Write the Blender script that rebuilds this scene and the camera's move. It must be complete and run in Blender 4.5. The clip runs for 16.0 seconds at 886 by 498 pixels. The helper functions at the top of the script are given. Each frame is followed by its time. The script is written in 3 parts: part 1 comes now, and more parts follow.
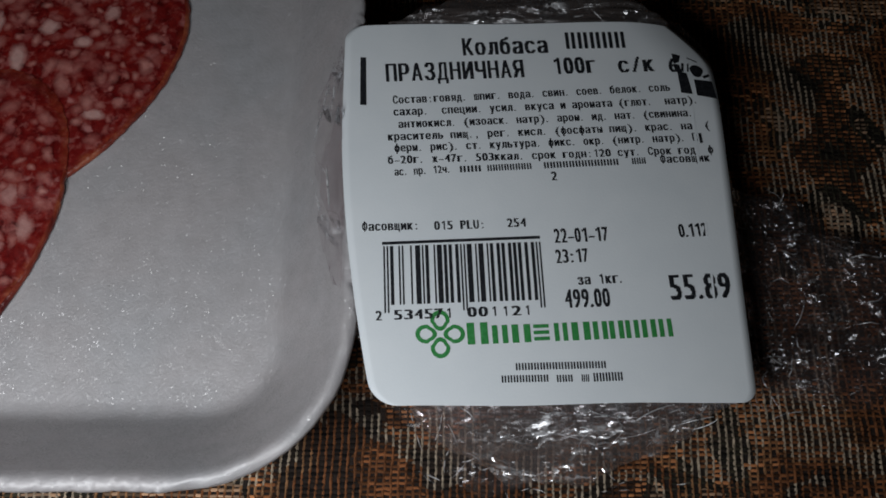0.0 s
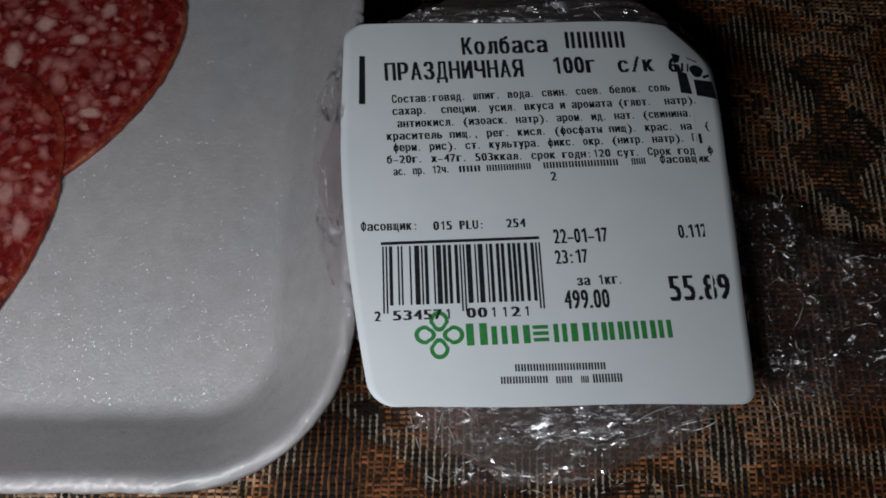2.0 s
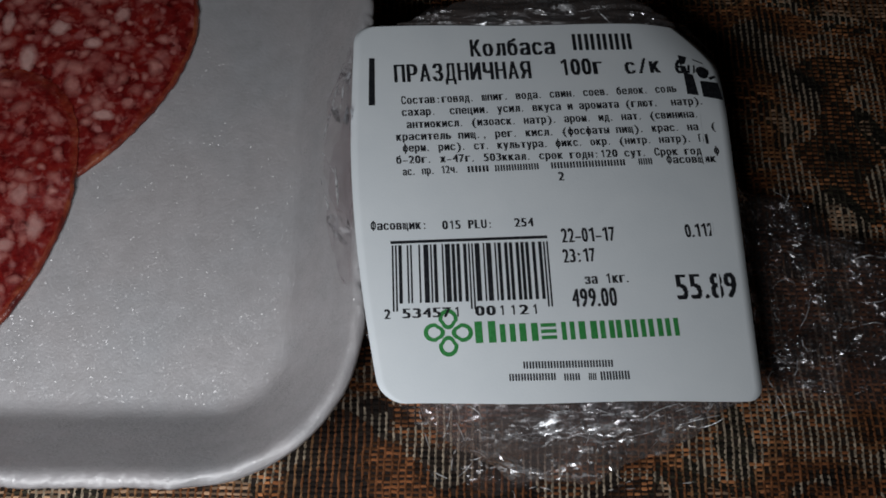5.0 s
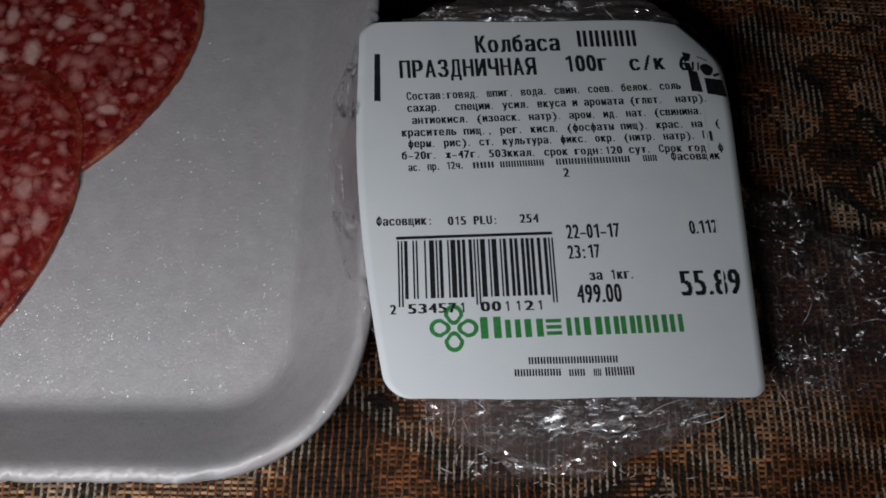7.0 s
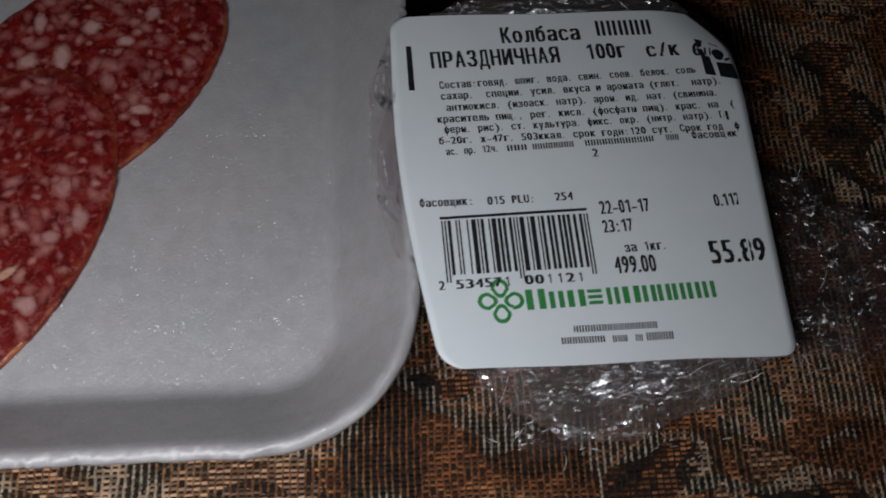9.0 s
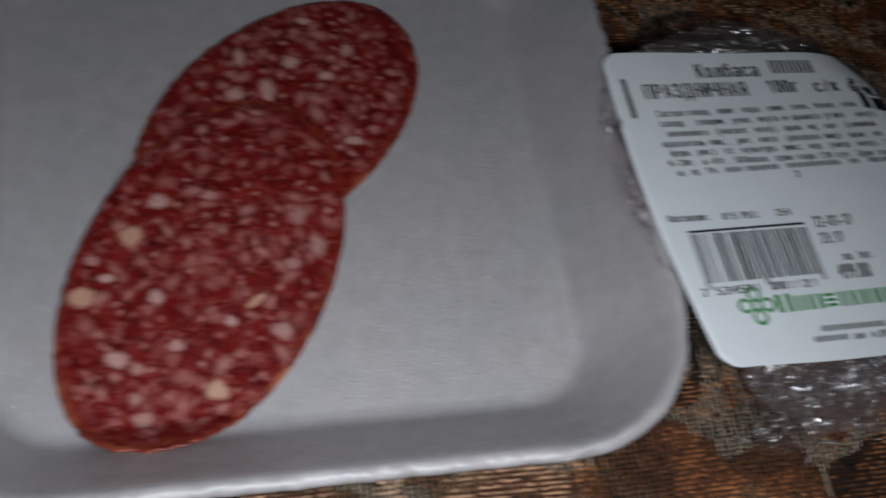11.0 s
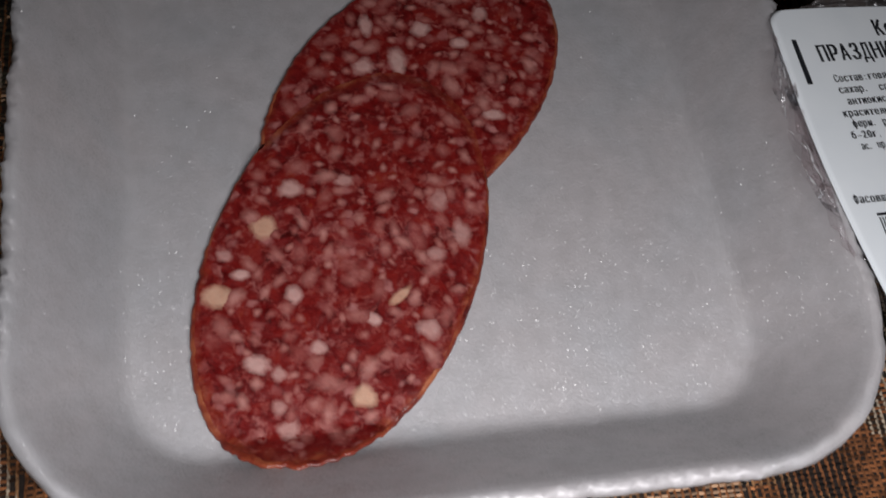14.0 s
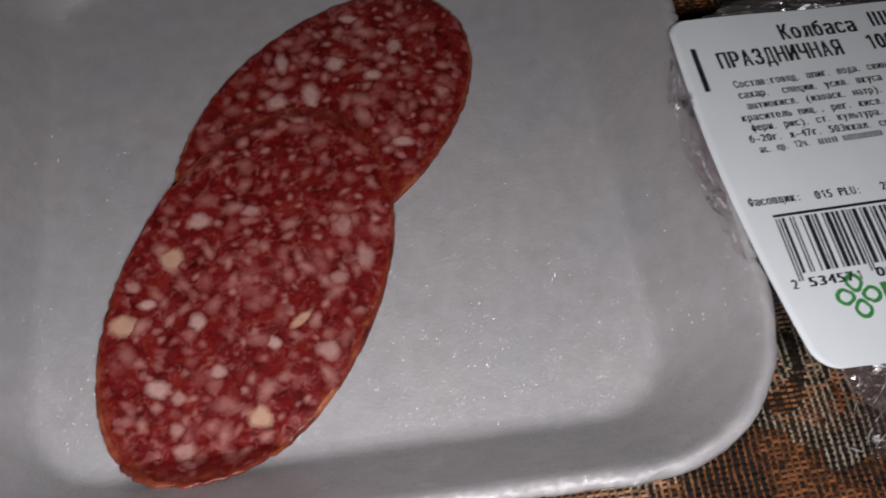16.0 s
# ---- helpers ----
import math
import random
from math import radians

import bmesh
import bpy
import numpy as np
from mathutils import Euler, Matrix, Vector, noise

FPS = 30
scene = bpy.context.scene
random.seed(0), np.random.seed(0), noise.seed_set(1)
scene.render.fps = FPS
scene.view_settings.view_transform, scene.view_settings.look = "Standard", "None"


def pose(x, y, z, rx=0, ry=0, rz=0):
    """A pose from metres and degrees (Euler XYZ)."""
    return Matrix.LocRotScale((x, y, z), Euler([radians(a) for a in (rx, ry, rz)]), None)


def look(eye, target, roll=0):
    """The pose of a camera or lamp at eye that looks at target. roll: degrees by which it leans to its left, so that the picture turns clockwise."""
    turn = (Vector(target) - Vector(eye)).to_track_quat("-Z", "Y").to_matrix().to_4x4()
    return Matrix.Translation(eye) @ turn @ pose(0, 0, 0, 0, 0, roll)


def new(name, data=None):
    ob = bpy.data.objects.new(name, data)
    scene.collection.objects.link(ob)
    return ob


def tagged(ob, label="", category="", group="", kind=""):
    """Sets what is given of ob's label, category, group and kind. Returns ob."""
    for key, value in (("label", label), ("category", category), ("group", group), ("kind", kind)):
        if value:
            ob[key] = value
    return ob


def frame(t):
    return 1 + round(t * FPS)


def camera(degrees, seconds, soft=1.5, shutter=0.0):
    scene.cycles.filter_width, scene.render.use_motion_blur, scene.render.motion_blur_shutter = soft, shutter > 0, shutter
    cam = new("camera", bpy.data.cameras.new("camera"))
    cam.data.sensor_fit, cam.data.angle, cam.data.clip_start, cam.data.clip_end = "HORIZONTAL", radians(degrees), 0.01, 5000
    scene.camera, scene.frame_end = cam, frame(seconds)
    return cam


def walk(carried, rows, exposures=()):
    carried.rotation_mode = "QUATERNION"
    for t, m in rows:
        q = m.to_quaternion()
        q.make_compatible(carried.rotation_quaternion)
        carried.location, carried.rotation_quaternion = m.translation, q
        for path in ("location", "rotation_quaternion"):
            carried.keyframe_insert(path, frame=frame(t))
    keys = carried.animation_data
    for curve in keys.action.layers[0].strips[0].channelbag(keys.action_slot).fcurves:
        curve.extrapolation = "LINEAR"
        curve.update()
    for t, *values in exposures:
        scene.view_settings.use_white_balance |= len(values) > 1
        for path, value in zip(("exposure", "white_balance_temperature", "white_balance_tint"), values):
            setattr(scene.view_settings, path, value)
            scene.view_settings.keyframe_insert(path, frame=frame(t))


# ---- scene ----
from mathutils import geometry

cam = camera(50.0, 16.0, soft=1.7, shutter=0.5)
PATH = [
    (0, 0.00917, -0.08442, 0.15271, 21.206, -1.360, -0.360),
    (0.5, 0.00827, -0.08394, 0.15297, 20.937, -1.615, -0.404),
    (1, 0.00886, -0.08370, 0.15330, 20.698, -1.278, -0.263),
    (1.5, 0.00800, -0.08445, 0.15205, 21.275, -1.817, -0.468),
    (2, 0.00843, -0.08358, 0.15239, 20.962, -1.736, -0.372),
    (2.5, 0.00793, -0.08401, 0.15228, 21.148, -1.786, -0.471),
    (3, 0.00770, -0.08485, 0.15181, 21.456, -1.866, -0.384),
    (3.5, 0.00879, -0.08395, 0.15275, 20.969, -1.359, -0.280),
    (4, 0.00838, -0.08530, 0.15326, 21.508, -1.369, -0.313),
    (6.5, 0.00789, -0.08553, 0.15338, 21.259, -1.250, -0.060),
    (7, 0.00653, -0.08549, 0.15376, 21.145, -1.669, -0.176),
    (7.5, 0.00855, -0.08548, 0.15427, 21.024, -0.876, 0.048),
    (8, 0.00831, -0.08554, 0.15362, 21.168, -1.037, 0.006),
    (8.2, 0.00730, -0.08538, 0.15352, 21.120, -1.398, -0.118),
    (10.3, -0.03709, -0.11447, 0.15948, 28.009, -5.789, -8.649),
    (10.5, -0.04028, -0.10321, 0.15104, 27.996, -6.172, -6.715),
    (11, -0.07801, -0.10049, 0.14743, 29.113, -11.994, -9.270),
    (11.5, -0.10208, -0.08911, 0.15813, 26.614, -11.518, -7.576),
    (11.8, -0.09540, -0.07671, 0.14272, 22.973, -9.932, -7.485),
    (12, -0.09614, -0.07094, 0.14116, 21.906, -11.255, -9.067),
    (12.5, -0.10229, -0.06327, 0.13206, 18.941, -14.298, -8.949),
    (13, -0.09999, -0.06288, 0.12912, 18.934, -13.770, -9.047),
    (13.5, -0.09740, -0.06659, 0.13569, 19.311, -11.809, -8.814),
    (14, -0.08852, -0.08564, 0.13611, 25.422, -8.450, -8.225),
    (14.5, -0.08502, -0.09064, 0.13759, 26.187, -7.554, -7.770),
    (15, -0.07659, -0.09408, 0.13408, 27.748, -6.199, -7.811),
    (15.5, -0.07108, -0.09582, 0.13562, 28.129, -4.786, -7.769),
    (16, -0.06116, -0.09491, 0.13975, 28.368, -2.737, -8.283),
]
walk(cam, [(t, pose(*p)) for t, *p in PATH],
     exposures=[(0.0, -0.32, 6400, 9), (4.2, -0.32, 6400, 9), (6.3, -0.35, 6500, 11), (8.2, -0.36, 6500, 11), (10.3, -0.42, 6250, 10), (10.8, -0.32, 6250, 10), (11.2, -0.15, 6300, 10), (11.5, 0.38, 6350, 11), (11.8, 0.55, 6100, 7),
                (12.5, 0.42, 6250, 8), (13.2, 0.34, 6300, 8), (14.0, 0.12, 6650, 14), (16.0, 0.02, 6700, 15)])

# ---- light: a dim room at night and an unseen phone LED low over the table, fixed and stretched along its path ----
world = bpy.data.worlds.new("night_room")
world.use_nodes = True
world.node_tree.nodes["Background"].inputs[0].default_value = (0.75, 0.62, 0.55, 1)
world.node_tree.nodes["Background"].inputs[1].default_value = 0.004
scene.world = world
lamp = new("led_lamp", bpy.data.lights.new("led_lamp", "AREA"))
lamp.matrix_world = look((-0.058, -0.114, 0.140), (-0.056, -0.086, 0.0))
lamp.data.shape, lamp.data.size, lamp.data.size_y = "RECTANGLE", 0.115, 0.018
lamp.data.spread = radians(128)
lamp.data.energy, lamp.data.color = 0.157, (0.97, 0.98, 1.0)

CM = 0.01


# ---- materials ----
def material(name):
    m = bpy.data.materials.new(name)
    m.use_nodes = True
    nt = m.node_tree
    return m, nt, nt.nodes["Principled BSDF"], nt.nodes["Material Output"]


def node(nt, kind, **inputs):
    n = nt.nodes.new(kind)
    for key, value in inputs.items():
        n.inputs[key.replace("_", " ")].default_value = value
    return n


def ramp(nt, fac, stops, interpolation="LINEAR"):
    r = nt.nodes.new("ShaderNodeValToRGB")
    r.color_ramp.interpolation = interpolation
    while len(r.color_ramp.elements) < len(stops):
        r.color_ramp.elements.new(0.5)
    for e, (at, colour) in zip(r.color_ramp.elements, stops):
        e.position, e.color = at, (*colour, 1)
    nt.links.new(fac, r.inputs["Fac"])
    return r.outputs["Color"]


def coords(nt):
    return nt.nodes.new("ShaderNodeTexCoord").outputs["Object"]


def noise_tex(nt, vec, scale, detail=3.0, rough=0.55, distortion=0.0):
    n = node(nt, "ShaderNodeTexNoise", Scale=scale, Detail=detail, Roughness=rough, Distortion=distortion)
    nt.links.new(vec, n.inputs["Vector"])
    return n.outputs["Fac"]


def voronoi(nt, vec, scale, feature="F1", randomness=1.0):
    n = node(nt, "ShaderNodeTexVoronoi", Scale=scale, Randomness=randomness)
    n.feature = feature
    nt.links.new(vec, n.inputs["Vector"])
    return n


def math_node(nt, op, a, b=None):
    n = nt.nodes.new("ShaderNodeMath")
    n.operation = op
    for i, v in enumerate((a, b)):
        if v is None:
            continue
        if isinstance(v, (int, float)):
            n.inputs[i].default_value = v
        else:
            nt.links.new(v, n.inputs[i])
    return n.outputs[0]


def mix(nt, fac, a, b, blend="MIX"):
    n = nt.nodes.new("ShaderNodeMix")
    n.data_type, n.blend_type = "RGBA", blend
    for i, v in ((0, fac), (6, a), (7, b)):
        if isinstance(v, (int, float)):
            n.inputs[i].default_value = v
        elif isinstance(v, tuple):
            n.inputs[i].default_value = (*v, 1)
        else:
            nt.links.new(v, n.inputs[i])
    return n.outputs[2]


def bump(nt, height, strength, distance, normal=None):
    n = node(nt, "ShaderNodeBump", Strength=strength, Distance=distance)
    nt.links.new(height, n.inputs["Height"])
    if normal:
        nt.links.new(normal, n.inputs["Normal"])
    return n.outputs["Normal"]


def glitter(nt, vec, scale, amount):
    """A normal that differs from bead to bead, so that a few of them flash."""
    v = voronoi(nt, vec, scale)
    sub = nt.nodes.new("ShaderNodeVectorMath")
    sub.operation = "SUBTRACT"
    sub.inputs[1].default_value = (0.5, 0.5, 0.5)
    nt.links.new(v.outputs["Color"], sub.inputs[0])
    mul = nt.nodes.new("ShaderNodeVectorMath")
    mul.operation = "SCALE"
    mul.inputs["Scale"].default_value = amount
    nt.links.new(sub.outputs[0], mul.inputs[0])
    add = nt.nodes.new("ShaderNodeVectorMath")
    geo = nt.nodes.new("ShaderNodeNewGeometry")
    nt.links.new(geo.outputs["Normal"], add.inputs[0])
    nt.links.new(mul.outputs[0], add.inputs[1])
    nor = nt.nodes.new("ShaderNodeVectorMath")
    nor.operation = "NORMALIZE"
    nt.links.new(add.outputs[0], nor.inputs[0])
    return nor.outputs[0]


def foam_material():
    m, nt, p, _ = material("white_foam")
    vec = coords(nt)
    tone = noise_tex(nt, vec, 260, 4, 0.6)
    nt.links.new(mix(nt, ramp(nt, noise_tex(nt, vec, 38, 3, 0.6, 0.4), [(0.35, (0, 0, 0)), (0.65, (1, 1, 1))]), ramp(nt, tone, [(0.3, (0.362, 0.344, 0.35)), (0.7, (0.425, 0.407, 0.415))]), ramp(nt, tone, [(0.3, (0.335, 0.334, 0.345)), (0.7, (0.395, 0.398, 0.415))])), p.inputs["Base Color"])
    p.inputs["Roughness"].default_value = 0.55
    p.inputs["IOR"].default_value = 2.1
    p.inputs["Subsurface Weight"].default_value = 0.35
    p.inputs["Subsurface Radius"].default_value = (0.006, 0.006, 0.006)
    nt.links.new(bump(nt, noise_tex(nt, vec, 1700, 2), 0.2, 0.0003, bump(nt, noise_tex(nt, vec, 420, 3), 0.09, 0.0006)), p.inputs["Normal"])
    nt.links.new(ramp(nt, noise_tex(nt, vec, 240, 3, 0.6), [(0.35, (0.2, 0.2, 0.2)), (0.68, (0.8, 0.8, 0.8))]), p.inputs["Coat Weight"])
    p.inputs["Coat Roughness"].default_value = 0.22
    nt.links.new(glitter(nt, vec, 5200, 1.0), p.inputs["Coat Normal"])
    return m


def meat_look(nt, p, vec):
    """The minced look of the cut face: returns its colour and sets its sheen and relief."""
    warp = node(nt, "ShaderNodeTexNoise", Scale=300.0, Detail=2.0)
    nt.links.new(vec, warp.inputs["Vector"])
    bent = mix(nt, 0.003, vec, warp.outputs["Color"], "ADD")
    lean = ramp(nt, noise_tex(nt, vec, 300, 4, 0.65, 0.8),
                [(0.30, (0.052, 0.0014, 0.0014)), (0.46, (0.12, 0.004, 0.0042)), (0.62, (0.18, 0.010, 0.008)), (0.76, (0.23, 0.035, 0.015))])
    colour = lean
    for scale, detail, start, end, strength, low, high in ((760, 2, 0.50, 0.70, 0.6, (0.19, 0.024, 0.021), (0.31, 0.08, 0.066)),
                                                           (430, 2, 0.54, 0.70, 0.75, (0.20, 0.036, 0.034), (0.35, 0.125, 0.112))):
        cover = ramp(nt, noise_tex(nt, bent, scale, detail, 0.5, 0.3), [(start, (0, 0, 0)), (end, (1, 1, 1))], "EASE")
        fat = ramp(nt, noise_tex(nt, vec, scale * 2.3, 2), [(0.3, low), (0.7, high)])
        colour = mix(nt, math_node(nt, "MULTIPLY", cover, strength), colour, fat)
    cell = voronoi(nt, bent, 400)
    pick = nt.nodes.new("ShaderNodeSeparateColor")
    nt.links.new(cell.outputs["Color"], pick.inputs[0])
    cover = ramp(nt, math_node(nt, "SUBTRACT", math_node(nt, "MULTIPLY", pick.outputs[0], 0.55), cell.outputs["Distance"]), [(0.0, (0, 0, 0)), (0.36, (1, 1, 1))], "EASE")
    colour = mix(nt, math_node(nt, "MULTIPLY", cover, 0.8), colour, ramp(nt, pick.outputs[1], [(0.1, (0.23, 0.05, 0.047)), (0.9, (0.40, 0.165, 0.155))]))
    nt.links.new(ramp(nt, noise_tex(nt, vec, 500, 3), [(0.3, (0.30, 0.30, 0.30)), (0.7, (0.55, 0.55, 0.55))]), p.inputs["Roughness"])
    p.inputs["Subsurface Weight"].default_value = 0.1
    p.inputs["Subsurface Radius"].default_value = (0.0015, 0.0005, 0.0004)
    p.inputs["Specular IOR Level"].default_value = 0.3
    nt.links.new(bump(nt, noise_tex(nt, vec, 430, 3, 0.5), 0.45, 0.0007), p.inputs["Normal"])
    return colour


def meat_material():
    m, nt, p, _ = material("salami_meat")
    vec = coords(nt)
    dry = nt.nodes.new("ShaderNodeAttribute")
    dry.attribute_name = "dryness"
    dried = ramp(nt, noise_tex(nt, vec, 420, 4, 0.6, 0.5), [(0.3, (0.09, 0.006, 0.004)), (0.5, (0.22, 0.032, 0.013)), (0.72, (0.38, 0.12, 0.05))])
    nt.links.new(mix(nt, dry.outputs["Fac"], meat_look(nt, p, vec), dried), p.inputs["Base Color"])
    return m


def fat_material(name, low, high, firm):
    """A lump of fat: pale in its middle, smeared into the meat round it."""
    m, nt, p, _ = material(name)
    vec = coords(nt)
    info = nt.nodes.new("ShaderNodeObjectInfo")
    tone = math_node(nt, "ADD", math_node(nt, "MULTIPLY", info.outputs["Random"], 0.6), math_node(nt, "MULTIPLY", noise_tex(nt, vec, 900, 3), 0.5))
    core = nt.nodes.new("ShaderNodeAttribute")
    core.attribute_name = "core"
    smear = math_node(nt, "ADD", core.outputs["Fac"], math_node(nt, "MULTIPLY", math_node(nt, "SUBTRACT", noise_tex(nt, vec, 1100, 2), 0.5), 0.35))
    cover = ramp(nt, smear, [(0.04, (0, 0, 0)), (firm, (1, 1, 1))])
    nt.links.new(mix(nt, cover, meat_look(nt, p, vec), ramp(nt, tone, [(0.2, low), (0.9, high)])), p.inputs["Base Color"])
    return m


def casing_material():
    m, nt, p, _ = material("salami_casing")
    vec = coords(nt)
    nt.links.new(ramp(nt, noise_tex(nt, vec, 130, 4, 0.65, 0.5), [(0.36, (0.075, 0.005, 0.004)), (0.52, (0.18, 0.024, 0.011)), (0.72, (0.36, 0.11, 0.045))]), p.inputs["Base Color"])
    p.inputs["Roughness"].default_value = 0.38
    nt.links.new(bump(nt, noise_tex(nt, vec, 800, 3), 0.5, 0.0005), p.inputs["Normal"])
    return m


def paper_material():
    m, nt, p, _ = material("label_paper")
    vec = coords(nt)
    nt.links.new(ramp(nt, noise_tex(nt, vec, 120, 4), [(0.3, (0.75, 0.805, 0.84)), (0.7, (0.80, 0.85, 0.88))]), p.inputs["Base Color"])
    p.inputs["Roughness"].default_value = 0.55
    p.inputs["Specular IOR Level"].default_value = 0.3
    nt.links.new(bump(nt, noise_tex(nt, vec, 2500, 2), 0.1, 0.0002), p.inputs["Normal"])
    return m


def ink_material(name, low, high):
    m, nt, p, _ = material(name)
    vec = coords(nt)
    nt.links.new(ramp(nt, noise_tex(nt, vec, 2200, 2), [(0.35, low), (0.75, high)]), p.inputs["Base Color"])
    p.inputs["Roughness"].default_value = 0.6
    p.inputs["Specular IOR Level"].default_value = 0.2
    return m


def film_material(name, haze_share, strength, kinds, gathered):
    """Clear film: glints of its small creases, in clusters where it is creased most."""
    m, nt, p, out = material(name)
    nt.nodes.remove(p)
    vec = coords(nt)
    warp = node(nt, "ShaderNodeTexNoise", Scale=160.0, Detail=3.0)
    nt.links.new(vec, warp.inputs["Vector"])
    bent = mix(nt, 0.012, vec, warp.outputs["Color"], "ADD")
    clear = node(nt, "ShaderNodeBsdfTransparent", Color=(0.93, 0.91, 0.915, 1))
    # The brown of this haze imitates shadow showing through the film from beneath.
    haze = node(nt, "ShaderNodeBsdfDiffuse", Color=(0.50, 0.43, 0.41, 1))
    fres = node(nt, "ShaderNodeFresnel", IOR=1.5)
    weight = math_node(nt, "MINIMUM", math_node(nt, "MULTIPLY", fres.outputs[0], strength), 0.5)
    cluster = ramp(nt, noise_tex(nt, vec, 110, 4, 0.7, 0.8), [(gathered, (0.06, 0.06, 0.06)), (gathered + 0.14, (1, 1, 1))])
    weight = math_node(nt, "MULTIPLY", weight, cluster)
    a = nt.nodes.new("ShaderNodeMixShader")
    a.inputs[0].default_value = haze_share
    nt.links.new(clear.outputs[0], a.inputs[1])
    nt.links.new(haze.outputs[0], a.inputs[2])
    last = a
    for scale, amount, rough, stretch, turn in kinds:
        fold = nt.nodes.new("ShaderNodeMapping")
        fold.inputs["Scale"].default_value = stretch
        fold.inputs["Rotation"].default_value = (0, 0, turn)
        nt.links.new(bent, fold.inputs["Vector"])
        gloss = node(nt, "ShaderNodeBsdfGlossy", Color=(0.95, 0.97, 1.0, 1), Roughness=rough)
        nt.links.new(glitter(nt, fold.outputs[0], scale, amount), gloss.inputs["Normal"])
        b = nt.nodes.new("ShaderNodeMixShader")
        nt.links.new(weight, b.inputs[0])
        nt.links.new(last.outputs[0], b.inputs[1])
        nt.links.new(gloss.outputs[0], b.inputs[2])
        last = b
    nt.links.new(last.outputs[0], out.inputs["Surface"])
    return m


def cloth_material(name, weft):
    """Tapestry yarn, dyed in patches: soot, rust, tan, olive and beige."""
    m, nt, p, _ = material(name)
    vec = coords(nt)
    stretch = nt.nodes.new("ShaderNodeMapping")
    stretch.inputs["Scale"].default_value = (1.0, 1.0, 0.05)
    stretch.inputs["Location"].default_value = (0.31, 0.12, 0.0)
    stretch.inputs["Rotation"].default_value = (0, 0, 0.5)
    nt.links.new(vec, stretch.inputs["Vector"])
    patch = noise_tex(nt, stretch.outputs[0], 34 if weft else 30, 2.5, 0.55, 1.2)
    if weft:
        dyed = ramp(nt, patch, [(0.0, (0.012, 0.009, 0.007)), (0.38, (0.07, 0.03, 0.012)), (0.42, (0.19, 0.075, 0.03)),
                                (0.52, (0.36, 0.155, 0.065)), (0.57, (0.03, 0.027, 0.018)), (0.61, (0.37, 0.24, 0.155))], "CONSTANT")
    else:
        dyed = ramp(nt, patch, [(0.0, (0.04, 0.02, 0.012)), (0.36, (0.43, 0.35, 0.26)), (0.42, (0.22, 0.085, 0.033)), (0.52, (0.29, 0.15, 0.07)),
                                (0.56, (0.46, 0.37, 0.27)), (0.64, (0.04, 0.034, 0.022))], "CONSTANT")
    island = nt.nodes.new("ShaderNodeNewGeometry").outputs["Random Per Island"]
    shade = ramp(nt, island, [(0.0, (0.16, 0.16, 0.16)), (0.5, (0.72, 0.72, 0.72)), (1.0, (1.6, 1.5, 1.4))]) if weft else ramp(nt, noise_tex(nt, vec, 1000, 2), [(0.32, (0.25, 0.25, 0.25)), (0.68, (1.1, 1.1, 1.1))])
    nt.links.new(mix(nt, 1.0, dyed, shade, "MULTIPLY"), p.inputs["Base Color"])
    p.inputs["Roughness"].default_value = 0.85
    p.inputs["Specular IOR Level"].default_value = 0.2
    nt.links.new(bump(nt, noise_tex(nt, vec, 4200, 2), 0.6, 0.0003), p.inputs["Normal"])
    return m


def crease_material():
    """The sharp folded edges of clear film; their glints are partly painted in matt white."""
    m, nt, p, out = material("film_crease_glint")
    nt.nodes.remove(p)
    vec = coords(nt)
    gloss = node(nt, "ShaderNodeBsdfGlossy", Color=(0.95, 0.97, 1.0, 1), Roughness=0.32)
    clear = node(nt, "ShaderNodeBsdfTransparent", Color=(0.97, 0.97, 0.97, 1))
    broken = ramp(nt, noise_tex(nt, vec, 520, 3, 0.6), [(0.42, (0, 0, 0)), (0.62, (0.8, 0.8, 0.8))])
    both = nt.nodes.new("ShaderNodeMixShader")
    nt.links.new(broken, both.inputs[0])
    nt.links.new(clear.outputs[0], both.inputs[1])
    # Painted glint: white that stays bright where the gloss alone reflects darkness.
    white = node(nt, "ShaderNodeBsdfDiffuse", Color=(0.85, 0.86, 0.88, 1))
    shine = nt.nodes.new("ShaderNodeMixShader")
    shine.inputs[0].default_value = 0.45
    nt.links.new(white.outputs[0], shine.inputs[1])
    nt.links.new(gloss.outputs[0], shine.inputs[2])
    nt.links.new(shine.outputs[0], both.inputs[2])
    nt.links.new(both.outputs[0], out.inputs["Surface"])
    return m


def backing_material():
    m, nt, p, _ = material("cloth_backing")
    vec = coords(nt)
    nt.links.new(ramp(nt, noise_tex(nt, vec, 70, 4, 0.6, 1.0), [(0.35, (0.006, 0.004, 0.003)), (0.65, (0.02, 0.011, 0.007))]), p.inputs["Base Color"])
    p.inputs["Roughness"].default_value = 0.95
    nt.links.new(bump(nt, noise_tex(nt, vec, 1500, 3), 0.7, 0.0006), p.inputs["Normal"])
    return m


FOAM, MEAT, CASING, PAPER, FILM = foam_material(), meat_material(), casing_material(), paper_material(), film_material("cling_film", 0.026, 1.7, (
    (650, 1.2, 0.15, (1, 1, 1), 0), (1400, 1.5, 0.19, (0.2, 1.0, 1), 0.12), (2000, 1.4, 0.18, (0.7, 1, 1), -0.3)), 0.48)
PLEATED = film_material("pleated_film", 0.10, 4.2, ((900, 0.8, 0.5, (0.10, 1.0, 1), 0.1), (900, 1.0, 0.26, (0.06, 1.0, 1), 0.3), (1500, 1.0, 0.22, (0.09, 1.0, 1), -0.05), (1700, 1.3, 0.18, (0.6, 1, 1), -0.3)), 0.44)
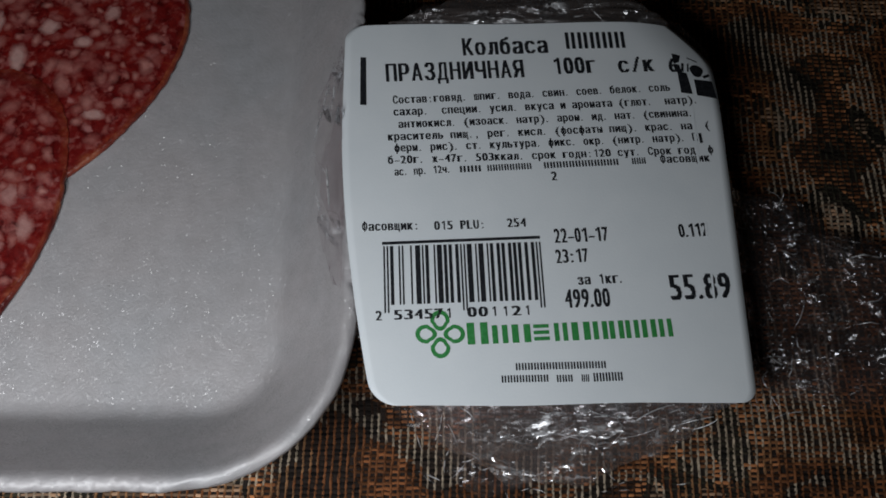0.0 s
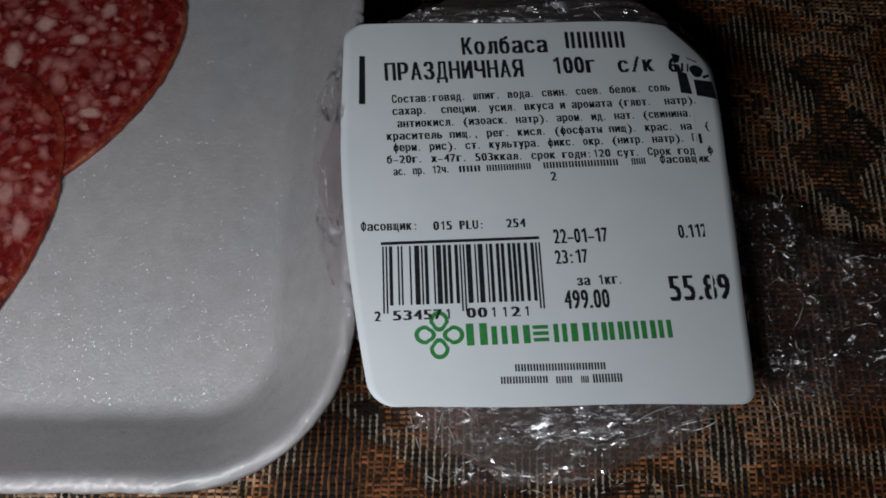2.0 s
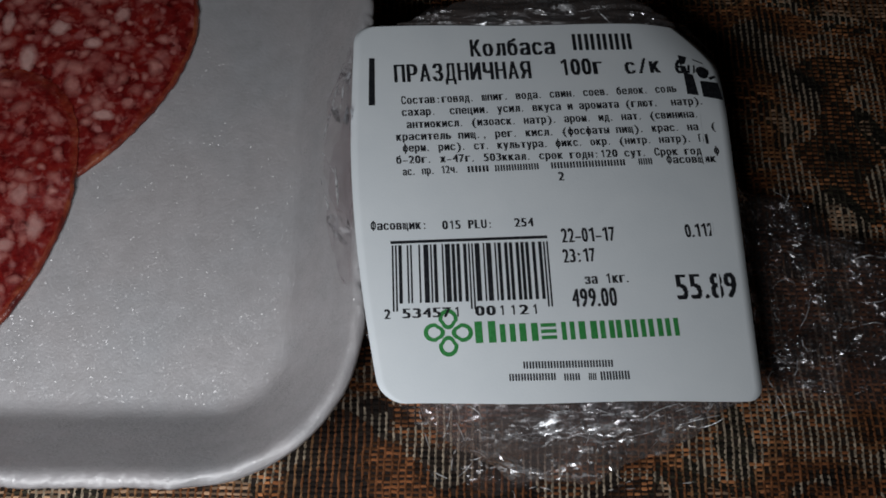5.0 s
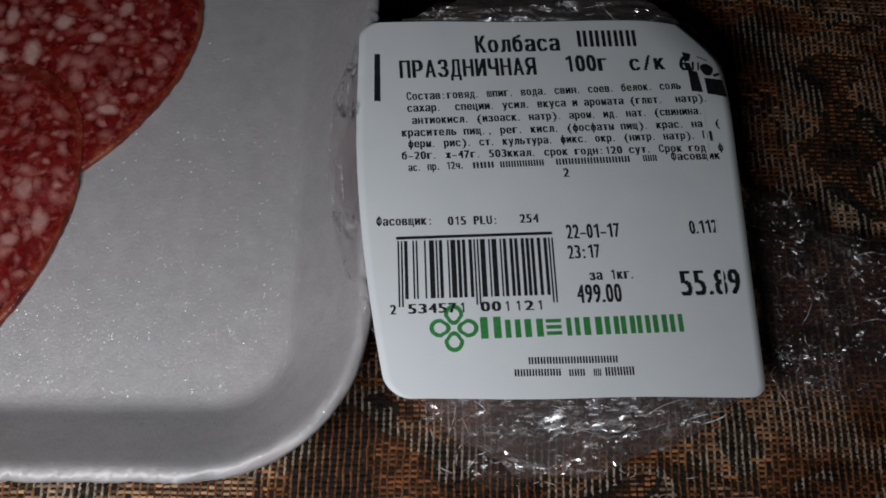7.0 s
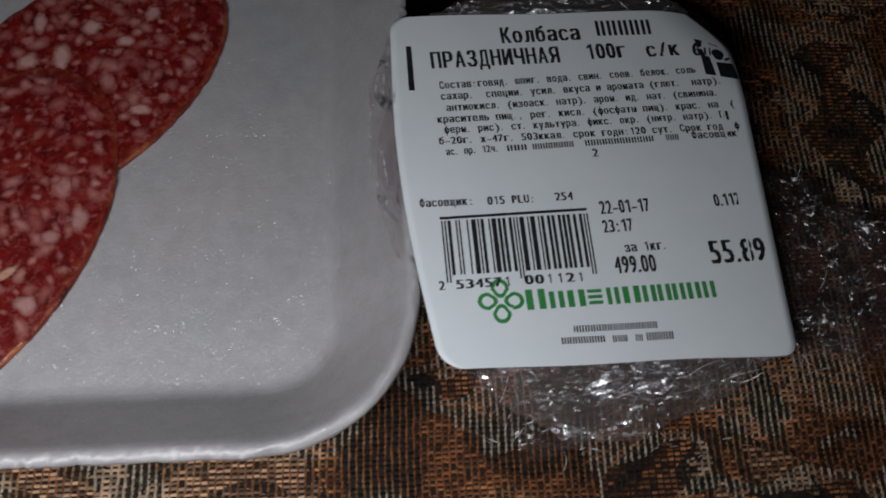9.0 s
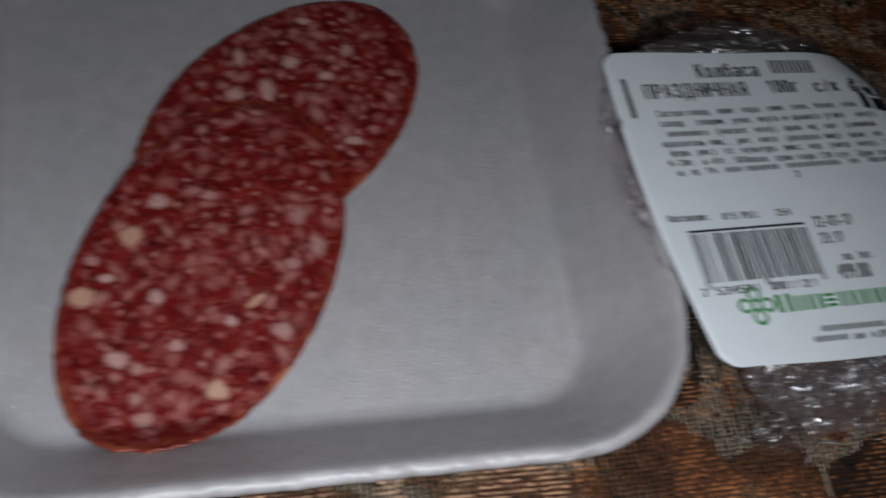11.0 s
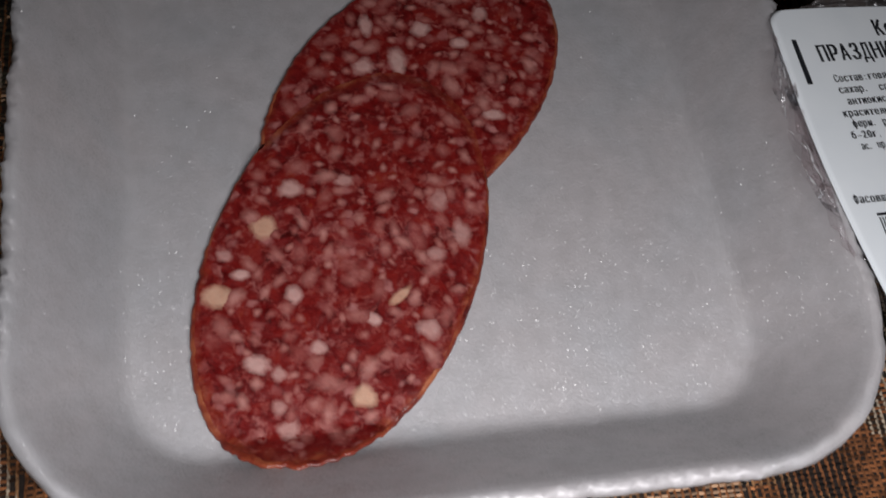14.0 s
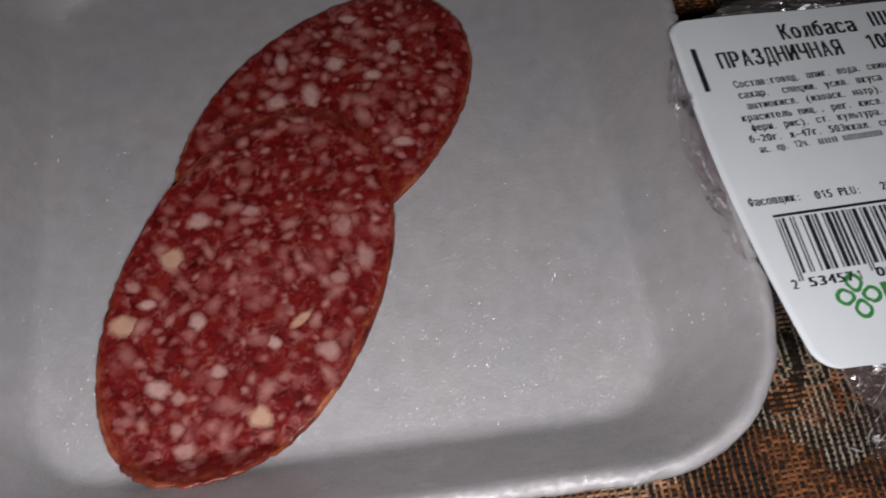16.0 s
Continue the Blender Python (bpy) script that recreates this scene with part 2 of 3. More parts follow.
CLEAR = film_material("clear_film", 0.03, 1.6, ((260, 0.9, 0.12, (1, 0.6, 1), 0.2), (700, 1.0, 0.15, (0.4, 1, 1), -0.3)), 0.5)
FAT_PINK = fat_material("fat_pink", (0.34, 0.15, 0.135), (0.51, 0.31, 0.28), 0.6)
FAT_SMALL = fat_material("fat_small", (0.22, 0.042, 0.037), (0.42, 0.185, 0.16), 0.92)
FAT_CREAM = fat_material("fat_cream", (0.46, 0.25, 0.17), (0.60, 0.40, 0.29), 0.5)
INK = ink_material("black_print", (0.008, 0.009, 0.012), (0.028, 0.03, 0.036))
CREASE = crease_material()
GREEN = ink_material("green_print", (0.03, 0.23, 0.055), (0.06, 0.30, 0.09))
WEFT, WARP, BACKING = cloth_material("weft_yarn", True), cloth_material("warp_yarn", False), backing_material()


# ---- mesh helpers: all lengths below are centimetres ----
def mesh_object(name, verts, faces, mat, parent=None, smooth=True):
    me = bpy.data.meshes.new(name)
    me.from_pydata([(x * CM, y * CM, z * CM) for x, y, z in verts], [], faces)
    me.materials.append(mat)
    if smooth:
        me.polygons.foreach_set("use_smooth", [True] * len(me.polygons))
    me.update()
    ob = new(name, me)
    ob.parent = parent
    return ob


def empty(name, x, y, z):
    ob = new(name)
    ob.location = (x * CM, y * CM, z * CM)
    ob.empty_display_size = 0.01
    bpy.context.view_layer.update()
    return ob


def adopt(ob, parent):
    ob.parent = parent
    ob.matrix_parent_inverse = Matrix.Translation(-parent.location)
    return ob


def ridged(x, y, scale, seed):
    return 1.0 - 2.0 * abs(noise.noise((x * scale + seed, y * scale - seed, seed * 0.7)))


# ---- the cloth that everything lies on ----
def swell(x, y):
    """The cloth's slow rise and fall, never above 0."""
    return 0.10 * math.sin(x * 0.31 + 0.5) * math.sin(y * 0.27 + 1.0) - 0.13


def cloth_sheet():
    n, half = 60, 90.0
    at = [half * (2 * i / n - 1) * abs(2 * i / n - 1) ** 1.3 for i in range(n + 1)]
    verts = [(x, y, swell(x, y) - 0.03) for y in at for x in at]
    faces = [(j * (n + 1) + i, j * (n + 1) + i + 1, (j + 1) * (n + 1) + i + 1, (j + 1) * (n + 1) + i) for j in range(n) for i in range(n)]
    return tagged(mesh_object("ground", verts, faces, BACKING), "dark brown tapestry upholstery cloth", "cloth", kind="structure")


def under_tray(x, y):
    return (x > -11.2) & (x < -1.3) & (y > -5.7) & (y < 4.2)


def np_mesh(name, verts, quads, mat):
    me = bpy.data.meshes.new(name)
    me.vertices.add(len(verts))
    me.vertices.foreach_set("co", (verts * CM).astype(np.float32).ravel())
    me.loops.add(quads.size)
    me.loops.foreach_set("vertex_index", quads.astype(np.int32).ravel())
    me.polygons.add(len(quads))
    me.polygons.foreach_set("loop_start", np.arange(len(quads), dtype=np.int32) * 4)
    me.polygons.foreach_set("use_smooth", np.ones(len(quads), bool))
    me.materials.append(mat)
    me.update(calc_edges=True)
    me.validate()
    return new(name, me)


PITCH_X, PITCH_Y = 0.118, 0.088
CLOTH_X, CLOTH_Y = (-18.0, 13.0), (-10.5, 11.0)


def np_swell(x, y):
    return 0.10 * np.sin(x * 0.31 + 0.5) * np.sin(y * 0.27 + 1.0) - 0.13


def weft_yarns():
    rng = np.random.default_rng(3)
    cols, rows = int((CLOTH_X[1] - CLOTH_X[0]) / PITCH_X), int((CLOTH_Y[1] - CLOTH_Y[0]) / PITCH_Y)
    gx, gy = np.meshgrid(CLOTH_X[0] + np.arange(cols) * PITCH_X, CLOTH_Y[0] + np.arange(rows) * PITCH_Y)
    gx, gy = gx.ravel(), gy.ravel()
    keep = ~under_tray(gx, gy) & (rng.random(gx.size) > 0.07)
    gx, gy = gx[keep], gy[keep]
    n = gx.size
    gx = gx + 0.02 * np.sin(gy * 0.9) + 0.012 * np.sin(gy * 3.1)
    gy = gy + 0.02 * np.sin(gx * 1.1) + rng.normal(0, 0.006, n)
    length, width, top = rng.uniform(0.092, 0.118, n), rng.uniform(0.040, 0.058, n), rng.uniform(0.012, 0.045, n)
    tilt = rng.normal(0, 0.06, n)
    base = np_swell(gx, gy)
    verts = np.zeros((n, 9, 3))
    for a, u in enumerate((-0.5, 0.0, 0.5)):
        for b, v in enumerate((-0.5, 0.0, 0.5)):
            k = a * 3 + b
            verts[:, k, 0] = gx + u * length - v * width * tilt
            verts[:, k, 1] = gy + v * width + u * length * tilt
            verts[:, k, 2] = base + (top if (a == 1 and b == 1) else (top * 0.45 if b == 1 else -0.022 if a != 1 else -0.01))
    quad = np.array([(0, 3, 4, 1), (1, 4, 5, 2), (3, 6, 7, 4), (4, 7, 8, 5)])
    quads = (np.arange(n)[:, None, None] * 9 + quad[None]).reshape(-1, 4)
    ob = np_mesh("weft_yarn", verts.reshape(-1, 3), quads, WEFT)
    return tagged(ob, "short rust, black and beige cross yarns of the tapestry", "yarn", kind="stuff")


def warp_yarns():
    rng = np.random.default_rng(4)
    step = PITCH_Y / 2
    cols, n = int((CLOTH_X[1] - CLOTH_X[0]) / PITCH_X), int((CLOTH_Y[1] - CLOTH_Y[0]) / step)
    y = CLOTH_Y[0] + np.arange(n) * step
    verts, quads, start = [], [], 0
    for c in range(cols):
        x = CLOTH_X[0] + (c + 0.5) * PITCH_X + 0.02 * np.sin(y * 0.9) + 0.012 * np.sin(y * 3.1)
        x = x + np.convolve(rng.normal(0, 0.012, n), np.ones(5) / 5, "same")
        high = np.convolve(rng.normal(0, 0.02, n), np.ones(7) / 7, "same") + 0.024 + 0.014 * np.cos(np.arange(n) * math.pi + c * math.pi)
        wide = 0.020 + 0.006 * rng.random(n)
        z = np_swell(x, y)
        rows = np.stack([np.stack([x - wide, y, z - 0.02], 1), np.stack([x, y, z + high], 1), np.stack([x + wide, y, z - 0.02], 1)], 1)
        verts.append(rows.reshape(-1, 3))
        i = np.arange(n - 1)
        ok = ~under_tray(x[:-1], y[:-1])
        i = i[ok]
        for k in (0, 1):
            quads.append(np.stack([start + i * 3 + k, start + i * 3 + k + 1, start + i * 3 + 4 + k, start + i * 3 + 3 + k], 1))
        start += 3 * n
    ob = np_mesh("warp_yarn", np.concatenate(verts), np.concatenate(quads), WARP)
    return tagged(ob, "thin orange and beige lengthwise yarns of the tapestry", "yarn", kind="stuff")


cloth_sheet()
weft_yarns()
warp_yarns()

# ---- the foam tray ----
TRAY_X, TRAY_Y, RIM_Z, FLOOR_Z, CORNER = (-12.09, 0.0), (-6.815, 5.2), 1.955, 0.352, 2.48


def rounded_ring(inset, z, wobble=0.0, seed=0.0):
    x0, x1, y0, y1 = TRAY_X[0] + inset, TRAY_X[1] - inset, TRAY_Y[0] + inset, TRAY_Y[1] - inset
    r = max(CORNER - inset, 0.55)
    pts = []
    for cx, cy, a0 in ((x1 - r, y0 + r, -90), (x1 - r, y1 - r, 0), (x0 + r, y1 - r, 90), (x0 + r, y0 + r, 180)):
        for k in range(17):
            a = radians(a0 + 90 * k / 16)
            pts.append((cx + r * math.cos(a), cy + r * math.sin(a)))
    full = []
    for k, p in enumerate(pts):
        q = pts[(k + 1) % len(pts)]
        steps = 90 if k % 17 == 16 else 1
        full += [(p[0] + (q[0] - p[0]) * s / steps, p[1] + (q[1] - p[1]) * s / steps) for s in range(steps)]
    out = []
    for x, y in full:
        w = wobble * (noise.noise((x * 1.3, y * 1.3, seed)) + 0.6 * noise.noise((x * 4, y * 4, seed + 5)) + 0.9 * noise.noise((x * 10, y * 10, seed + 9)) + 0.5 * noise.noise((x * 21, y * 21, seed + 4)))
        u, v = (x - sum(TRAY_X) / 2) / 6.05, (y - sum(TRAY_Y) / 2) / 6.0
        out.append((x + 0.7 * w * u ** 7, y + 0.7 * w * v ** 7, z + w))
    return out


def foam_tray():
    profile = [(2.6, 0.0, 0), (1.50, 0.0, 0), (1.34, 0.06, 0), (0.72, 0.95, 0), (0.13, 1.70, 0.01), (0.03, 1.78, 0.03), (0.0, 1.84, 0.045), (0.025, 1.91, 0.05), (0.09, RIM_Z - 0.005, 0.045),
               (0.16, RIM_Z - 0.005, 0.035), (0.23, 1.91, 0.02), (0.32, 1.80, 0.012), (0.48, 1.58, 0.01), (0.74, 1.22, 0.008), (1.00, 0.86, 0.008), (1.14, 0.66, 0.006), (1.24, 0.52, 0.004),
               (1.33, 0.435, 0.003), (1.43, 0.385, 0.002), (1.58, 0.36, 0.002), (2.0, FLOOR_Z, 0.002)]
    rings = [rounded_ring(d, z, w, 3.0) for d, z, w in profile]
    n = len(rings[0])
    for share in (0.75, 0.5, 0.25):
        cx, cy = sum(TRAY_X) / 2, sum(TRAY_Y) / 2
        rings.append([(cx + (x - cx) * share, cy + (y - cy) * share, FLOOR_Z + 0.006 * noise.noise((x * share, y * share, 2))) for x, y, _ in rings[len(profile) - 1]])
    grid = np.array(rings)
    across, along = np.gradient(grid, axis=0), np.roll(grid, -1, axis=1) - np.roll(grid, 1, axis=1)
    normals = np.cross(along, across)
    normals /= np.linalg.norm(normals, axis=2, keepdims=True) + 1e-9
    root = empty("foam_tray", sum(TRAY_X) / 2, sum(TRAY_Y) / 2, 0.0)
    for name, first, last in (("outer_shell", 0, 6), ("rim", 6, 11), ("inner_wall", 11, 20), ("floor", 20, len(rings) - 1)):
        verts = [p for ring in rings[first:last + 1] for p in ring]
        faces = [(k * n + i, k * n + (i + 1) % n, (k + 1) * n + (i + 1) % n, (k + 1) * n + i) for k in range(last - first) for i in range(n)]
        if name == "floor":
            verts.append((sum(TRAY_X) / 2, sum(TRAY_Y) / 2, FLOOR_Z))
            faces += [((last - first) * n + i, (last - first) * n + (i + 1) % n, len(verts) - 1) for i in range(n)]
        if name == "outer_shell":
            verts.append((sum(TRAY_X) / 2, sum(TRAY_Y) / 2, 0.0))
            faces += [((i + 1) % n, i, len(verts) - 1) for i in range(n)]
        ob = adopt(mesh_object(name, verts, faces, FOAM), root)
        smooth = [tuple(v) for v in normals[first:last + 1].reshape(-1, 3)]
        if len(smooth) < len(verts):
            smooth.append((0, 0, 1 if name == "floor" else -1))
        ob.data.normals_split_custom_set_from_vertices(smooth)
    return tagged(root, "white expanded foam food tray with rounded corners and rim", "tray")


foam_tray()


# ---- the two slices of salami ----
SLICE_UPPER = (-5.995, 0.475, 3.29, 1.955, 45.9)
SLICE_LOWER = (-7.484, -2.545, 3.50, 2.03, 63.7)
THICK = 0.10


def inside(x, y, s):
    a = radians(s[4])
    u, v = (x - s[0]) * math.cos(a) + (y - s[1]) * math.sin(a), -(x - s[0]) * math.sin(a) + (y - s[1]) * math.cos(a)
    return math.hypot(u / s[2], v / s[3])


def tray_floor(x, y):
    """The tray's inner surface below a point."""
    d = min(x - TRAY_X[0], TRAY_X[1] - x, y - TRAY_Y[0], TRAY_Y[1] - y)
    return FLOOR_Z + 0.01 + max(0.0, 1.55 - d) * 0.85


def slice_base(x, y, top_one):
    z = tray_floor(x, y)
    if top_one:
        e = inside(x, y, SLICE_UPPER)
        k = min(1.0, max(0.0, (1.22 - e) / 0.30))
        z += THICK * k * k * (3 - 2 * k)
    return z


def edge_wave(a, seed):
    return 1 + 0.014 * noise.noise((math.cos(a) * 2, math.sin(a) * 2, seed)) + 0.009 * noise.noise((math.cos(a) * 13, math.sin(a) * 8, seed)) + (0.010 + 0.008 * max(0.0, -math.cos(a))) * noise.noise((math.cos(a) * 31, math.sin(a) * 22, seed))


def slice_point(s, share, a, seed):
    r = share * edge_wave(a, seed)
    u, v, t = s[2] * r * math.cos(a), s[3] * r * math.sin(a), radians(s[4])
    return s[0] + u * math.cos(t) - v * math.sin(t), s[1] + u * math.sin(t) + v * math.cos(t)


def slice_top(x, y, top_one, seed):
    thick = THICK
    if top_one and inside(x, y, SLICE_UPPER) < 1.0:
        thick *= min(1.0, max(0.35, (1.0 - inside(x, y, SLICE_LOWER)) / 0.10))
    return slice_base(x, y, top_one) + thick + 0.012 * noise.noise((x * 1.1, y * 1.1, seed)) + 0.005 * noise.noise((x * 5, y * 5, seed))


def dry_side(x, y, s):
    """How much the slice's edge has dried in this direction: most on two sides."""
    dx, dy = x - s[0], y - s[1]
    r = max(math.hypot(dx, dy), 1e-6)
    return max(0.0, (0.8 * dx - 0.6 * dy) / r, (-0.55 * dx - 0.83 * dy) / r)


def salami_slice(s, top_one, seed, label):
    root = empty("salami_slice", s[0], s[1], FLOOR_Z)
    n, shares = 200, [0.06 * k for k in range(1, 15)] + [0.87, 0.90] + [0.93, 0.965, 0.99]
    verts, faces = [(s[0], s[1], slice_top(s[0], s[1], top_one, seed))], []
    for share in shares:
        for i in range(n):
            x, y = slice_point(s, share, 2 * math.pi * i / n, seed)
            verts.append((x, y, slice_top(x, y, top_one, seed) - (0.012 if share == 0.99 else 0)))
    faces += [(0, 1 + i, 1 + (i + 1) % n) for i in range(n)]
    faces += [(1 + k * n + i, 1 + (k + 1) * n + i, 1 + (k + 1) * n + (i + 1) % n, 1 + k * n + (i + 1) % n) for k in range(len(shares) - 1) for i in range(n)]
    meat = adopt(mesh_object("meat", verts, faces, MEAT), root)
    dryness = meat.data.attributes.new("dryness", "FLOAT", "POINT")
    def dried(x, y):
        e, side, blot = inside(x, y, s), dry_side(x, y, s), noise.noise((x * 3, y * 3, seed))
        if top_one and inside(x, y, SLICE_UPPER) < 0.97:
            return 0.6 * min(1.0, max(0.0, (e - 0.945 + 0.02 * blot) / 0.03))
        return min(1.0, max(0.0, (e - 0.995 + 0.075 * side + 0.05 * blot) / 0.10))
    dryness.data.foreach_set("value", [dried(x, y) for x, y, z in verts])
    verts, faces, bare = [], [], []
    for i in range(n):
        a = 2 * math.pi * i / n
        ex, ey = slice_point(s, 1.0, a, seed)
        side = dry_side(ex, ey, s)
        bare.append(top_one and inside(ex, ey, SLICE_UPPER) < 0.96)
        inner = 0.982 - 0.012 * side + 0.014 * noise.noise((math.cos(a) * 5, math.sin(a) * 5, seed + 3))
        for share, drop in ((inner, -0.004), (0.985, -0.002), (1.0, 0.03), (1.003, 0.07), (0.995, THICK)):
            x, y = slice_point(s, share, a, seed)
            verts.append((x, y, slice_top(x, y, top_one, seed) - drop))
    m = 5
    faces = [(i * m + k, i * m + k + 1, (i + 1) % n * m + k + 1, (i + 1) % n * m + k) for i in range(n) if not bare[i] for k in range(m - 1)]
    tagged(adopt(mesh_object("casing", verts, faces, CASING), root), "rust-orange dried casing rim")
    return tagged(root, label, "salami", group="salami slices"), meat


def fat_piece(root, x, y, rx, ry, turn, mat, top_one, seed, k):
    n, verts, faces = 18, [], []
    verts.append((x, y, slice_top(x, y, top_one, seed) + 0.013))
    for share, lift in ((0.3, 0.013), (0.75, 0.012), (1.35, 0.010)):
        for i in range(n):
            a = 2 * math.pi * i / n
            w = share * (1 + 0.34 * noise.noise((math.cos(a) * 1.0 + k * 7.3, math.sin(a) * 1.0, k * 1.7)) + 0.10 * noise.noise((math.cos(a) * 3 + k * 3.1, math.sin(a) * 3, k * 0.9)))
            u, v = rx * w * math.cos(a), ry * w * math.sin(a)
            px, py = x + u * math.cos(turn) - v * math.sin(turn), y + u * math.sin(turn) + v * math.cos(turn)
            verts.append((px, py, slice_top(px, py, top_one, seed) + lift))
    faces = [(0, 1 + i, 1 + (i + 1) % n) for i in range(n)]
    faces += [(1 + r * n + i, 1 + (r + 1) * n + i, 1 + (r + 1) * n + (i + 1) % n, 1 + r * n + (i + 1) % n) for r in range(2) for i in range(n)]
    ob = mesh_object("fat_piece", verts, faces, mat)
    core = ob.data.attributes.new("core", "FLOAT", "POINT")
    core.data.foreach_set("value", [1.0] + [c for c in (0.85, 0.45, 0.0) for _ in range(n)])
    return adopt(ob, root)


FAT_LOWER = [
    (-8.72, -2.05, 0.183, 0.170, 1),
    (-5.69, -2.35, 0.136, 0.234, 0),
    (-9.46, -3.10, 0.217, 0.169, 1),
    (-8.34, -3.17, 0.128, 0.136, 0),
    (-6.78, -3.33, 0.208, 0.068, 2),
    (-7.21, -3.65, 0.102, 0.099, 0),
    (-8.06, -4.03, 0.120, 0.103, 0),
    (-8.57, -5.20, 0.158, 0.144, 0),
    (-7.47, -4.82, 0.151, 0.152, 1),
    (-8.28, -1.45, 0.173, 0.125, 0),
    (-7.44, -1.35, 0.146, 0.095, 0),
    (-5.98, -1.78, 0.153, 0.162, 0),
    (-6.14, -2.66, 0.141, 0.106, 0),
    (-9.32, -2.47, 0.111, 0.086, 0),
    (-9.10, -2.78, 0.140, 0.086, 0),
    (-8.96, -4.19, 0.187, 0.138, 0),
    (-8.64, -4.37, 0.109, 0.093, 0),
    (-6.40, -3.88, 0.168, 0.145, 0),
    (-8.68, -4.84, 0.101, 0.099, 0),
]
FAT_UPPER = [
    (-6.30, 0.93, 0.136, 0.275),
    (-5.91, -0.38, 0.211, 0.233),
    (-8.01, -0.51, 0.219, 0.229),
    (-5.81, 1.61, 0.164, 0.154),
    (-5.48, 2.62, 0.181, 0.080),
    (-6.89, 0.86, 0.167, 0.171),
    (-6.75, 1.71, 0.114, 0.201),
    (-4.71, 1.92, 0.121, 0.160),
    (-4.80, -0.19, 0.208, 0.102),
    (-5.16, 1.29, 0.166, 0.104),
]
_, upper = salami_slice(SLICE_UPPER, False, 11.0, "dark red dry salami slice with white fat, partly covered")
_, lower = salami_slice(SLICE_LOWER, True, 23.0, "red dry salami slice with white fat lying overlapped on another")
for k, (x, y, rx, ry, tone) in enumerate(FAT_LOWER):
    fat_piece(lower, x, y, rx, ry, 0.6 if tone == 2 else -0.1, FAT_CREAM if tone else FAT_PINK, True, 23.0, k)
for k, (x, y, rx, ry) in enumerate(FAT_UPPER):
    fat_piece(upper, x, y, rx, ry, -0.1, FAT_PINK, False, 11.0, k + 40)
dots = random.Random(8)
for s, root, top_one, seed in ((SLICE_LOWER, lower, True, 23.0), (SLICE_UPPER, upper, False, 11.0)):
    known = [(f[0], f[1]) for f in (FAT_LOWER if top_one else FAT_UPPER)]
    made = 0
    while made < (170 if top_one else 115):
        x, y = slice_point(s, math.sqrt(dots.random()) * 0.89, dots.uniform(0, 2 * math.pi), seed)
        if (not top_one and inside(x, y, SLICE_LOWER) < 1.04) or min(math.hypot(x - a, y - b) for a, b in known) < 0.17:
            made += 0 if dots.random() > 0.02 else 1
            continue
        known.append((x, y))
        size = 0.045 + 0.085 * dots.random() ** 1.5
        fat_piece(root, x, y, size * dots.uniform(1.0, 1.9), size, dots.uniform(0, 3.1), FAT_SMALL, top_one, seed, made + 100)
        made += 1


# ---- the price sticker ----
def sticker_z(x, y):
    """The sticker leans on the tray's rim and sinks away from it; its far corner curls down."""
    z = 2.008 - 0.0476 * x
    curl = max(0.0, (x - 4.9) + 0.8 * (y - 0.1))
    z -= 0.16 * curl * curl
    z += 0.006 * math.sin(y * 1.3 + 0.4) * math.sin(x * 0.9)
    return z


def sticker_edges(y):
    top, bottom = 0.80, -5.62
    left = -0.31 + 0.55 * max(0.0, (-1.0 - y) / 4.56) ** 1.7
    right = 5.82
    def nip(d, r):
        return 0.0 if d >= r else r - math.sqrt(max(0.0, r * r - (r - d) ** 2))
    l = left + nip(top - y, 0.30) + nip(y - bottom, 0.36)
    r = right - 0.68 * max(0.0, 1.0 - (top - y) / 0.80) ** 1.45 - nip(y - bottom, 0.22)
    return l, r


def sticker_paper(root):
    nx, ny, top, bottom = 48, 60, 0.80, -5.62
    ys = [bottom + (top - bottom) * (0.5 - 0.5 * math.cos(math.pi * (j + 0.25) / (ny + 0.5))) for j in range(ny + 1)]
    verts = []
    for thick in (0.0, -0.018):
        for y in ys:
            l, r = sticker_edges(y)
            for i in range(nx + 1):
                x = l + (r - l) * i / nx
                yy = y + (x - 2.7) * (0.022 + 0.036 * (y - bottom) / (top - bottom)) + 0.012 * math.sin(x * 2.0)
                verts.append((x, yy, sticker_z(x, yy) + thick))
    w, half = nx + 1, (nx + 1) * (ny + 1)
    faces = [(j * w + i, j * w + i + 1, (j + 1) * w + i + 1, (j + 1) * w + i) for j in range(ny) for i in range(nx)]
    faces += [tuple(half + k for k in reversed(f)) for f in faces]
    ring = [i for i in range(w)] + [j * w + nx for j in range(1, ny + 1)] + [ny * w + i for i in range(nx - 1, -1, -1)] + [j * w for j in range(ny - 1, 0, -1)]
    faces += [(a, half + a, half + b, b) for a, b in zip(ring, ring[1:] + ring[:1])]
    return adopt(mesh_object("paper", verts, faces, PAPER), root)


def print_mesh(name, root, quads_or_mesh, mat=None, label=""):
    """Ink laid on the sticker: flat shapes given in its plane follow its bends."""
    verts, faces = quads_or_mesh
    ob = mesh_object(name, [(x, y, sticker_z(x, y) + 0.006) for x, y in verts], faces, mat or INK, smooth=False)
    if label:
        ob["label"] = label
    return adopt(ob, root)


def bar_shape(x0, y0, x1, y1, low, high):
    """A strip from one end of a base line to the other, between two heights over it."""
    d = math.hypot(x1 - x0, y1 - y0)
    nx, ny = -(y1 - y0) / d, (x1 - x0) / d
    return [(x0 + nx * low, y0 + ny * low), (x1 + nx * low, y1 + ny * low), (x1 + nx * high, y1 + ny * high), (x0 + nx * high, y0 + ny * high)]


